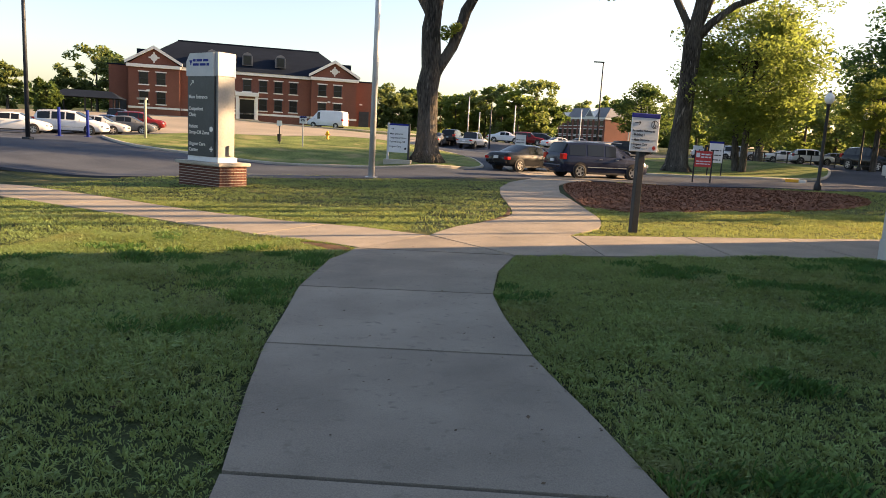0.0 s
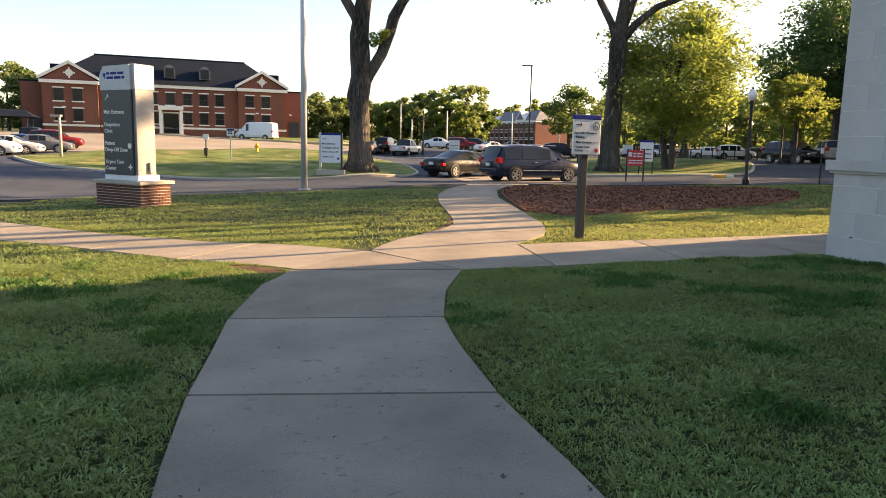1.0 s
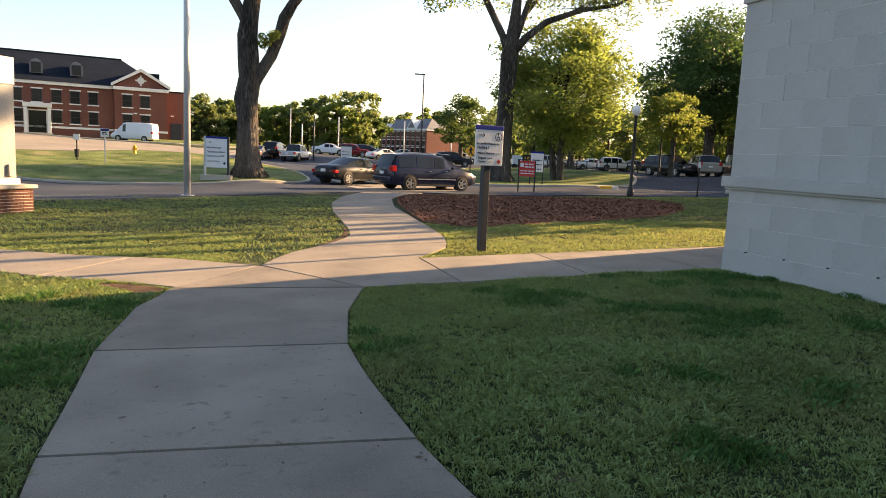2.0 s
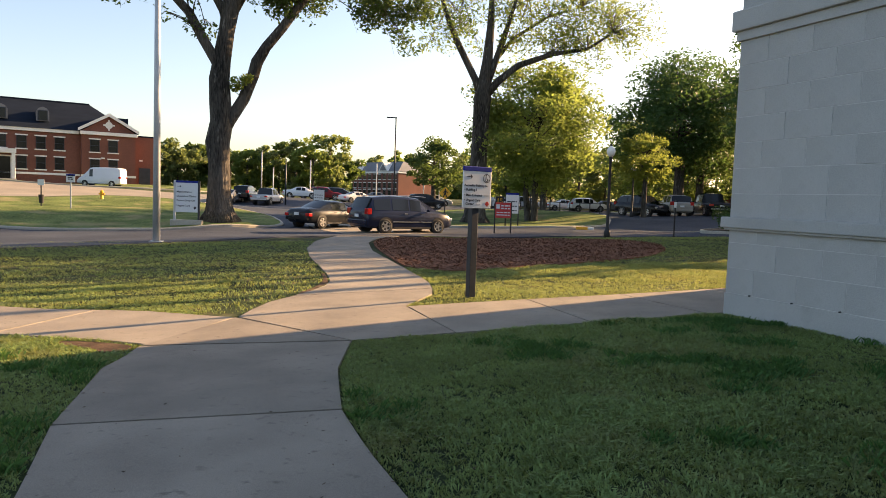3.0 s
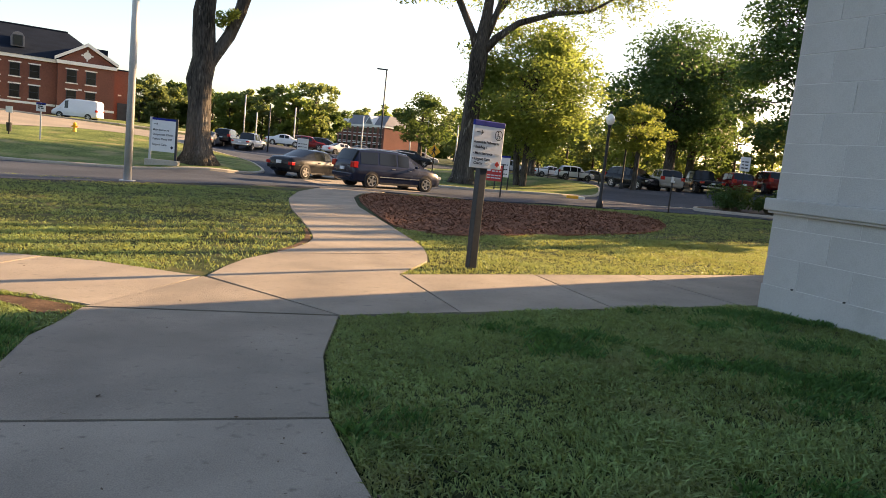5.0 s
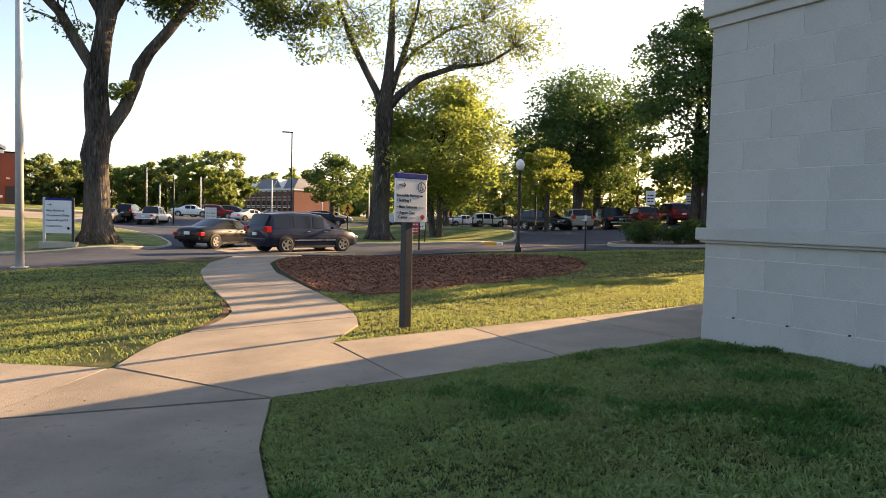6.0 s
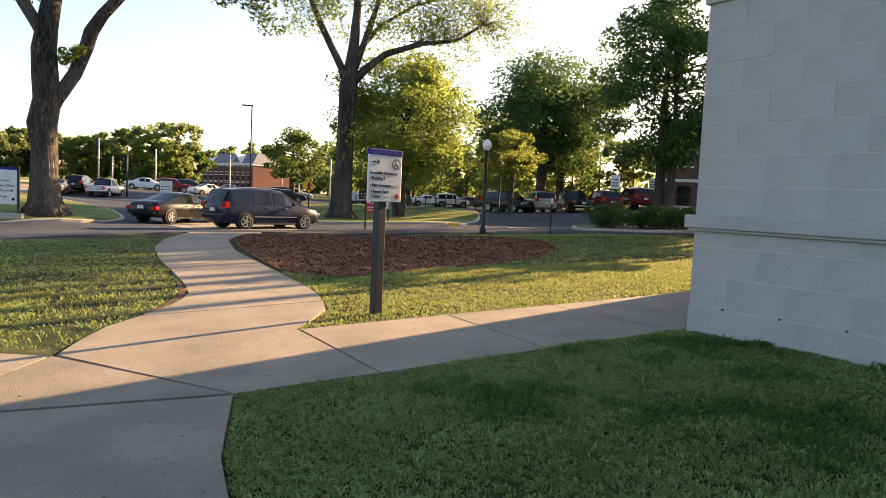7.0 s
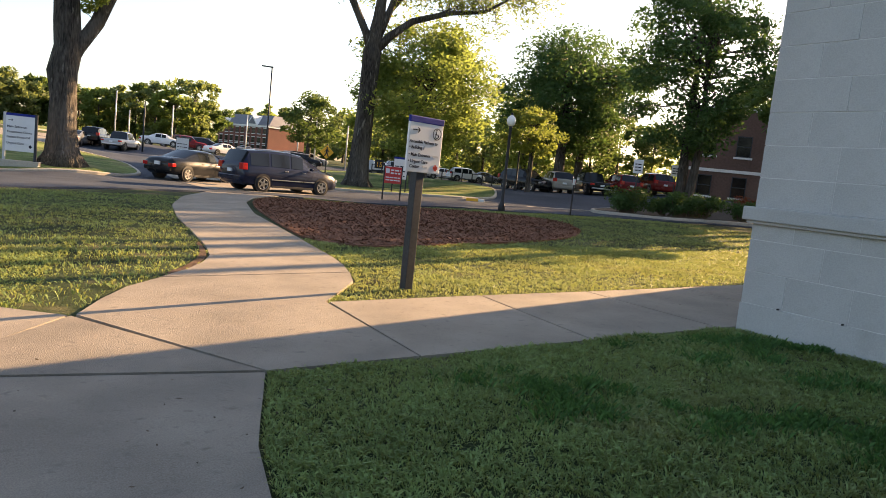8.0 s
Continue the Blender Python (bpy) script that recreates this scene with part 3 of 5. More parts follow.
def crown_tree(name, label, x, y, height, radius, base, trunk_r, leaf, clumps, per, size, seed, lean=(0, 0), group="", lod=8, stems=1):
    """A tree with a round uneven crown that starts at base and ends at height."""
    rg = random.Random(seed)
    th = empty(name, on(x, y), label, "tree", group)
    bm = bmesh.new()
    fork = base + (height - base) * 0.18
    heads = []
    for s in range(stems):
        off = Vector((rg.uniform(-.5, .5), rg.uniform(-.5, .5), 0)) * (stems > 1)
        top = Vector((lean[0] + off.x * 3, lean[1] + off.y * 3, height * 0.8))
        pts = [Vector((off.x, off.y, -0.2)), Vector((off.x * 1.1, off.y * 1.1, 0.25)), Vector((off.x * 1.6 + lean[0] * .25, off.y * 1.6, fork * .55)), Vector((off.x * 2 + lean[0] * .4, off.y * 2 + lean[1] * .4, fork)), (Vector((lean[0] * .6, lean[1] * .6, fork)) + top) / 2, top]
        k = 1.0 if stems == 1 else 0.7
        tube(pts, [trunk_r * 1.55 * k, trunk_r * 1.12 * k, trunk_r * 0.95 * k, trunk_r * 0.85 * k, trunk_r * .5 * k, trunk_r * .1 * k], lod, bm)
        heads.append(pts)
    cen, spr = [], []
    mid = (base + height) / 2
    hz = (height - base) / 2
    for i in range(clumps):
        u, ph = rg.uniform(-0.95, 1), rg.uniform(0, 6.283)
        rr = rg.uniform(0.45, 1.0) ** 0.5
        w = math.sqrt(max(0, 1 - u * u)) * (1.0 if u > -0.3 else 0.9)
        bulge = 0.85 + 0.75 * noise.noise(Vector((math.cos(ph) * 1.4 + seed, math.sin(ph) * 1.4, u * 1.6)))
        c = Vector((lean[0] * .8 + math.cos(ph) * w * radius * rr * bulge, lean[1] * .8 + math.sin(ph) * w * radius * rr * bulge, mid + u * hz * rr * (0.9 + 0.2 * bulge)))
        cen.append(c)
        spr.append(radius * rg.uniform(0.08, 0.2))
        if i % 3 == 0:
            h = heads[i % stems]
            q = h[3].lerp(h[4], rg.uniform(0, 1)) if c.z < mid else h[4].lerp(h[5], rg.uniform(0, .8))
            p, r = limb(q, c, trunk_r * rg.uniform(.12, .3), 0.012, rg, 4, 0.14)
            tube(p, r, 5, bm, caps=False)
    part("trunk", bm, "bark", th, "", True)
    v, f = leaves(cen, spr, per, size, seed)
    raw("crown", v, f, leaf, th)
    return th


def hero_tree(label, x, y, trunk, limbs, clumps, leaf, size, seed, extra=()):
    """A tall tree of a given frame of limbs; clumps: centre, spread, count."""
    rg = random.Random(seed)
    th = empty("tree", on(x, y, dz=0.1), label, "tree", "tall trees by the road")
    bm = bmesh.new()
    pts = [Vector(p) for p, r in trunk]
    tube(pts, [r * 1.18 for p, r in trunk], 16, bm)
    for k in range(7):
        a = k * 0.9 + rg.uniform(-.2, .2)
        d = Vector((math.cos(a), math.sin(a), 0))
        r0 = trunk[1][1]
        tube([d * r0 * 0.55 + Vector((0, 0, 1.0)), d * r0 * 0.95 + Vector((0, 0, 0.35)), d * r0 * 1.55 + Vector((0, 0, -0.12))], [r0 * .3, r0 * .34, r0 * .2], 6, bm)
    for v in bm.verts:
        n_ = noise.noise(Vector((v.co.x * 2.2, v.co.y * 2.2, v.co.z * 0.8))) * 0.13
        v.co.x += n_
        v.co.y += n_
    part("trunk", bm, "bark", th, "", True)
    tips = []
    for line in limbs:
        b2 = bmesh.new()
        p = [Vector(q) for q, r in line]
        tube(p, [r for q, r in line], 9, b2)
        for i in range(3, len(p)):
            for j in range(3 if p[i].z > 10 else 0):
                d = Vector((rg.uniform(-1, 1), rg.uniform(-1, 1), rg.uniform(-.1, .9))).normalized()
                e = p[i] + d * rg.uniform(0.8, 2.0)
                q, r = limb(p[i].lerp(p[i - 1], rg.random() * .6), e, min(.06, line[i][1] * .3), .01, rg, 4, .06)
                tube(q, r, 5, b2, caps=False)
                tips.append(e)
        part("limb", b2, "bark", th, "", True)
    b3 = bmesh.new()
    for c, s, k in clumps:
        near = min(tips, key=lambda q: (q - Vector(c)).length)
        stem, r = limb(near, c, 0.035, .012, rg, 4, .08)
        tube(stem, r, 5, b3, caps=False)
        for j in range(7):
            e = Vector(c) + Vector((rg.gauss(0, s), rg.gauss(0, s), rg.gauss(0, s * .7)))
            q, r = limb(stem[2].lerp(stem[4], rg.random()), e, 0.014, .005, rg, 3, .08)
            tube(q, r, 4, b3, caps=False)
    tagged(part("twig_mass", b3, "twig", th), kind="stuff")
    clumps = list(clumps) + [(tuple(q), .38, 34) for q in tips]
    v, f = leaves([c for c, s, k in clumps], [s for c, s, k in clumps], [k for c, s, k in clumps], size, seed, 0.25, 0.75)
    raw("crown", v, f, leaf, th)
    if extra:
        v, f = leaves([c for c, s, k in extra], [s for c, s, k in extra], [k for c, s, k in extra], size, seed + 1, 0.3)
        b4 = bmesh.new()
        for c, s, k in extra:
            near = min((Vector(q) for line in limbs for q, r in line), key=lambda q: (q - Vector(c)).length)
            for j in range(3):
                e = Vector(c) + Vector((rg.gauss(0, s), rg.gauss(0, s), rg.gauss(0, s * .7)))
                q, r = limb(near, e, 0.03, .006, rg, 4)
                tube(q, r, 4, b4, caps=False)
        tagged(part("low_twig_mass", b4, "twig", th), kind="stuff")
        raw("low_crown", v, f, "leaf_gold_lit", th)
    return th


def high_clumps(seed, n, x0, x1, z0, z1, yr, avoid=None):
    rg = random.Random(seed)
    out = []
    for _ in range(n):
        c = (rg.uniform(x0, x1), rg.uniform(-yr, yr), rg.uniform(z0, z1))
        out.append((c, rg.uniform(.5, .9), 150))
    return out


rgo = random.Random(19)
oak_leaves = high_clumps(11, 42, -6.5, 8.5, 12.2, 16, 4.0)
oak_leaves += [((x, rgo.uniform(-1, 1), 11.9 - .16 * abs(x - 4) + rgo.uniform(-.3, 1.1)), rgo.uniform(.45, .65), 150) for x in [rgo.uniform(1.9, 5.0) for _ in range(12)] + [rgo.uniform(6.4, 11.2) for _ in range(18)]]
oak_leaves += [((x, rgo.uniform(-.8, .8), 11.2 + rgo.uniform(-.2, 1.2)), .5, 120) for x in [rgo.uniform(-5.6, -1.6) for _ in range(9)] + [rgo.uniform(1.6, 4.6) for _ in range(7)]]
oak_leaves += [((x, 0, z), .4, 80) for x, z in ((-.8, 9.6), (-1.3, 9.8), (-3.2, 11.6), (-4.6, 11.7), (8.7, 10.3), (9.2, 9.9), (9.5, 9.5), (7.3, 10.5), (12.2, 11.2), (12.6, 10.6), (2.6, 10.9), (3.1, 10.8))]
hero_tree("tall old oak with grey-brown bark and spreading limbs", -3.45, 40.4,
          [((0, 0, -.3), .95), ((-.03, 0, .5), .64), ((-.09, 0, 1.4), .50), ((-.1, 0, 2.8), .47), ((-.15, 0, 3.9), .51), ((0, 0, 5.0), .46), ((-.05, 0, 6.0), .42), ((-.1, 0, 7.1), .44), ((.03, 0, 8.0), .36), ((.2, .05, 9.5), .34), ((.4, .1, 11), .33), ((.7, .3, 13), .22), ((1, .6, 17), .05)],
          [[((.0, 0, 3.9), .2), ((.38, 0, 5.0), .30), ((1.08, .05, 6.2), .30), ((1.52, .1, 7.4), .30), ((1.7, .1, 8.1), .31), ((2.15, .1, 8.9), .26), ((3.0, .1, 10.0), .24), ((3.75, .1, 11.1), .22), ((4.6, 0, 12.2), .18), ((6, -.2, 13.5), .1), ((7.4, -.4, 14.2), .04)],
           [((.0, 0, 7.4), .28), ((-.35, -.05, 8.1), .27), ((-.9, -.1, 9.0), .25), ((-1.6, -.2, 10.3), .23), ((-2.5, -.4, 11.2), .19), ((-3.7, -.6, 11.8), .13), ((-4.9, -.8, 12.4), .05)],
           [((.25, .1, 9.6), .24), ((-.0, .15, 10.6), .22), ((-.45, .3, 11.4), .2), ((-1.5, .5, 12.5), .15), ((-2.8, 1.2, 14), .06)],
           [((.4, .1, 10.2), .2), ((1.4, 1, 12.4), .14), ((2.6, 2, 14.5), .05)]],
          oak_leaves, "leaf_mid", .13, 21, [((.85, -.5, 7.0), .26, 110), ((1.25, -.55, 7.2), .2, 70), ((.7, -.5, 6.7), .16, 40)])
rgb = random.Random(17)
bright = [((x, -.28 * x + rgb.uniform(-1, 1), 11.3 + 4.6 * rgb.random() + .15 * x), rgb.uniform(.45, .8), 110) for x in [rgb.uniform(1.2, 10) for _ in range(30)]]
bright += [((x, -.3 * x + rgb.uniform(-1, 1), 11.5 + 2.8 * rgb.random() + .1 * (x - 6)), rgb.uniform(.5, .85), 80) for x in [rgb.uniform(3, 10.8) for _ in range(18)]]
hero_tree("tall tree with sparse sunlit spring leaves and long side limb", 12.5, 50.6,
          [((0, 0, -.4), 1.0), ((0, 0, .5), .68), ((.05, 0, 1.6), .55), ((.1, 0, 3.5), .5), ((.15, 0, 6.2), .47), ((.22, 0, 8.6), .5), ((.3, 0, 9.4), .42), ((.45, -.1, 11), .28), ((.6, -.2, 13.4), .22), ((.7, 0, 17), .1), ((.7, 0, 19), .03)],
          [[((.1, 0, 8.8), .3), ((-.3, .1, 9.9), .25), ((-1.6, .4, 12.4), .22), ((-2.3, .5, 14), .18), ((-3, .6, 16), .08)],
           [((.4, -.1, 9.3), .26), ((1.0, -.3, 11.2), .22), ((1.5, -.4, 12.8), .2), ((2.2, -.6, 15.3), .1), ((2.6, -.8, 18), .04)],
           [((.35, -.1, 8.7), .3), ((1.2, -.4, 9.8), .26), ((2.5, -.7, 10.9), .22), ((4.7, -1.4, 11.7), .17), ((6.8, -2.2, 12.0), .12), ((8.4, -2.9, 13.1), .05)],
           [((.5, -.1, 10.6), .2), ((2.2, -.2, 12.8), .13), ((4.6, -.8, 14.4), .07), ((6.6, -1.2, 15), .03)]],
          [((c[0], c[1], c[2]), s * 1.25, int(k * 3.0)) for c, s, k in [((-2.4, .4, 12.4), .5, 60), ((-1.6, .2, 13.2), .5, 60), ((-3, .5, 13.4), .5, 60), ((-.7, -.2, 14.4), .6, 70), ((-2, 0, 15.2), .7, 90), ((.8, -.3, 14.8), .6, 70), ((-.3, 0, 12.2), .4, 40), ((-3.6, .5, 12.2), .4, 40), ((1.6, -.5, 13.9), .6, 70), ((2.1, -.6, 12.3), .6, 60), ((3.4, -1, 13.2), .7, 90), ((4.6, -1.4, 13.9), .8, 100), ((6, -2, 14.2), .8, 110), ((8, -2.7, 14.4), .7, 90), ((9.6, -3.4, 13.7), .6, 70), ((7.5, -2.5, 11.2), .5, 60), ((6.2, -2, 12.6), .6, 80), ((4.6, -1.2, 15.4), .8, 110), ((7, -2, 15.6), .8, 110), ((2.6, -.5, 15), .7, 70), ((-2.6, .5, 14.3), .6, 60), ((-1.2, .3, 13.6), .4, 40), ((-3.6, .8, 15.2), .7, 90), ((.4, -1, 16), .8, 110), ((9, -3, 12.6), .5, 50), ((5, -1.5, 12.5), .5, 50), ((3, 1, 16.5), .9, 70), ((6, 0, 17), 1, 80), ((-1, 1, 17.5), 1, 80), ((8.5, -2.6, 15.6), .7, 60), ((10.4, -3.4, 14.6), .5, 40)]],
          "leaf_sun", .12, 31, bright)

crown_tree("tree", "broad maple in light green leaf behind the lawn", 17.4, 52.2, 11.3, 5.2, 2.3, .34, "leaf_sun", 240, 125, .15, 41, stems=2)
crown_tree("tree", "dark green spreading tree over the planting bed", 28.2, 38.2, 13.0, 4.4, 3.0, .34, "leaf_dark", 180, 140, .14, 42, stems=3)
crown_tree("tree", "dense dark green tree behind the parked cars", 35.2, 63.6, 14.4, 6.4, 3.8, .5, "leaf_dark", 230, 130, .18, 43)
# added small tree: stands in for the sunlit low crown of a bigger one
crown_tree("tree", "small tree added for low sunlit leaves, gold put in their colour", 26.4, 53.0, 6.5, 2.3, 2.9, .2, "leaf_gold_lit", 60, 90, .14, 44)
crown_tree("tree", "green tree beside the far brick building", 38.8, 66, 13, 5.5, 2.5, .4, "leaf_mid", 110, 130, .18, 45)
crown_tree("tree", "green tree beside the far brick building", 53, 57, 11.5, 5.5, 2.5, .4, "leaf_mid", 100, 130, .18, 46)
crown_tree("tree", "light green tree at the end of the lawn", 27, 78, 12, 5.5, 2.5, .4, "leaf_sun", 90, 120, .2, 47)
crown_tree("tree", "green tree beyond the car park", 17, 92, 8, 4.2, 2.0, .3, "leaf_mid", 60, 110, .22, 48)
crown_tree("tree", "light green tree beyond the parked cars", 40, 80, 11, 6, 2.2, .4, "leaf_sun", 90, 110, .22, 49)

# pines added out of view, their stems placed to throw stripes on path and lawn
rgr = random.Random(23)
for i in range(14):
    s = 23.2 + 2.15 * i + rgr.uniform(-.7, .7)
    foot = .36 * s + rgr.uniform(2.6, 4.0)
    crown_tree("tree", "unseen tall bare-stemmed pine added to cast shadow stripes", s + 1.8 + rgr.uniform(0, 1.2), s, foot + 5, 1.7, foot, rgr.uniform(.17, .36), "leaf_mid", 16, 90, .14, 60 + i, group="row of tall pines")
# crowns added behind the building, out of view, to shade lawn and mulch
for i, (x, y, h) in enumerate(((22.3, 24.2, 6.3), (24.6, 26.2, 6.8), (27.2, 28.6, 7.4), (30, 31, 9.2), (33, 33.4, 10.2), (36.4, 36.4, 11.2), (40, 39.4, 12.6))):
    crown_tree("tree", "unseen leafy tree added to shade the lawn and mulch bed", x, y, h, 2.6, h * .46, .2, "leaf_mid", 34, 110, .15, 80 + i)
# two larger trees, also unseen, added for shade on the lawns
crown_tree("tree", "unseen large tree added to shade the lawns", 52, 42, 20, 7.5, 5, .45, "leaf_mid", 55, 120, .2, 52)
crown_tree("tree", "unseen large tree added to shade the lawns", 60, 51, 18, 8, 4, .45, "leaf_mid", 60, 110, .2, 53)

# woods round the place: (bearing, distance, height, radius)
rgt = random.Random(8)
BELT = [(-44, 140, 9), (-41, 120, 7), (-38.5, 110, 5.6), (-36.5, 125, 6.2), (-34.2, 92, 3.9), (-33, 130, 6), (-31, 128, 11.5), (-29.6, 135, 11.5), (-10.6, 150, 11), (-9.4, 152, 11.4), (-8.2, 156, 11), (-6.9, 160, 10.2), (-5.6, 158, 10.8),
        (-4.4, 150, 10), (-3.2, 155, 11.5), (-2.0, 150, 11.6), (-.7, 145, 12.5), (.6, 142, 13), (1.9, 145, 13.5), (2.7, 152, 11), (5.4, 255, 14), (7, 260, 14.5), (8.6, 260, 14.5), (10.4, 250, 13), (12.9, 140, 10), (14.2, 130, 9.5),
        (15.8, 120, 10), (17.6, 120, 10), (19.4, 118, 10), (21.5, 115, 10), (23.5, 112, 10), (25.5, 110, 10), (27.5, 105, 10), (29.5, 100, 9.5), (31.5, 100, 9.5), (33.5, 98, 9.5), (36, 98, 9.5), (39, 95, 9.5), (42, 92, 10), (46, 90, 10), (50, 88, 10), (55, 88, 10)]
for i, (az, d, h) in enumerate(BELT):
    a = radians(az)
    if -11 < az < 3:
        h *= .86
    # many belt crowns take the leaf colour paled for haze
    kind = ("leaf_far_haze", "leaf_sun", "leaf_far_haze", "leaf_mid")[i % 4] if az > -8 else ("leaf_far_haze", "leaf_mid", "leaf_far_haze")[i % 3]
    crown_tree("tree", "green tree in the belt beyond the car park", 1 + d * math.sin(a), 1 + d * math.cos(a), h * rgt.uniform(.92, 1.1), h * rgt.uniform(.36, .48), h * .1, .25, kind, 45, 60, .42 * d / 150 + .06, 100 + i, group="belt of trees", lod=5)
# woods all round, behind the camera too
wv, wf, base_i = [], [], 0
for k in range(64):
    a = radians(58 + k * 4.6)
    if math.degrees(a) > 318:
        continue
    c = [(math.sin(a) * 150 + rgt.gauss(0, 6), math.cos(a) * 150 + rgt.gauss(0, 6), 2 + rgt.uniform(0, 9)) for _ in range(10)]
    v, f = leaves(c, [2.6] * 10, 26, 1.3, 300 + k)
    wv.append(v)
    wf.append(f + base_i)
    base_i += len(v)
tagged(raw("woods", np.concatenate(wv), np.concatenate(wf), "leaf_mid"), "distant green woods round the grounds", "woods", kind="stuff")
# far low ridge of trees on the skyline
wv, wf, base_i = [], [], 0
for k in range(90):
    a = radians(-60 + k * 1.4)
    d = 420 + rgt.uniform(-30, 30)
    c = [(math.sin(a) * d + rgt.gauss(0, 6), math.cos(a) * d, 3 + rgt.uniform(0, 9)) for _ in range(8)]
    v, f = leaves(c, [4.0] * 8, 22, 2.4, 500 + k)
    wv.append(v)
    wf.append(f + base_i)
    base_i += len(v)
tagged(raw("far_woods", np.concatenate(wv), np.concatenate(wf), "leaf_mid"), "low line of woods on the skyline", "woods", kind="stuff")


# ---- shrubs in the bed ----
def shrub(x, y, r, h, leaf, seed, label):
    rg = random.Random(seed)
    th = empty("shrub", on(x, y, dz=0.12), label, "shrub", "shrubs in the bed")
    bm = bmesh.new()
    cen = []
    for k in range(16):
        a, q = rg.uniform(0, 6.28), rg.uniform(.2, 1)
        c = Vector((math.cos(a) * r * q, math.sin(a) * r * q, h * rg.uniform(.35, .95)))
        p, rr = limb((c.x * .2, c.y * .2, -.05), c, .03, .006, rg, 3)
        tube(p, rr, 4, bm, caps=False)
        cen.append(c)
    part("stem_mass", bm, "twig", th)
    v, f = leaves(cen, [r * .28] * 16, 110, .075, seed)
    raw("foliage", v, f, leaf, th)


rgs = random.Random(4)
for i in range(15):
    s = i / 14
    x, y = 22.3 + s * 13 + rgs.uniform(-.5, .5), 35.0 - s * 4.0 + rgs.uniform(-.3, 1.6)
    shrub(x, y, rgs.uniform(.6, 1.1), rgs.uniform(.6, 1.25), ("leaf_dark", "leaf_mid", "leaf_dark")[i % 3], 700 + i, "low leafy green shrub in the planting bed")
RED = leaf_mat("leaf_russet", (0.09, 0.03, 0.015), (0.2, 0.06, 0.03), (0.3, 0.08, 0.03))
M["leaf_russet"] = RED
shrub(32.0, 36.2, .9, 1.3, "leaf_russet", 731, "russet-leaved shrub in the planting bed")
shrub(34.5, 34.0, 1.0, 1.2, "leaf_russet", 732, "russet-leaved shrub in the planting bed")


# ---- far buildings ----
def window(parent, x, y, z, w, h, sill=True, head=True):
    """A sash window set in the wall plane at y, facing -y, centred on x, its foot at z."""
    fr = part("window", merged(merged(box(x - w / 2, y - .06, z, x - w / 2 + .07, y + .03, z + h), box(x + w / 2 - .07, y - .06, z, x + w / 2, y + .03, z + h)), merged(merged(box(x - w / 2, y - .06, z + h - .07, x + w / 2, y + .03, z + h), box(x - w / 2, y - .06, z, x + w / 2, y + .03, z + .07)), box(x - w / 2, y - .05, z + h / 2 - .03, x + w / 2, y + .03, z + h / 2 + .03))), "steelgrey", parent)
    part("pane", box(x - w / 2 + .06, y - .02, z + .06, x + w / 2 - .06, y + .02, z + h - .06), "winglass", fr)
    if sill:
        part("sill", box(x - w / 2 - .15, y - .14, z - .16, x + w / 2 + .15, y + .02, z - .005), "white", fr)
    if head:
        part("lintel", box(x - w / 2 - .15, y - .05, z + h + .005, x + w / 2 + .15, y + .02, z + h + .17), "white", fr)
    return fr


def roof_mesh(faces):
    bm = bmesh.new()
    for f in faces:
        bm.faces.new([bm.verts.new(p) for p in f])
    bmesh.ops.remove_doubles(bm, verts=bm.verts[:], dist=.01)
    bmesh.ops.recalc_face_normals(bm, faces=bm.faces[:])
    return bm


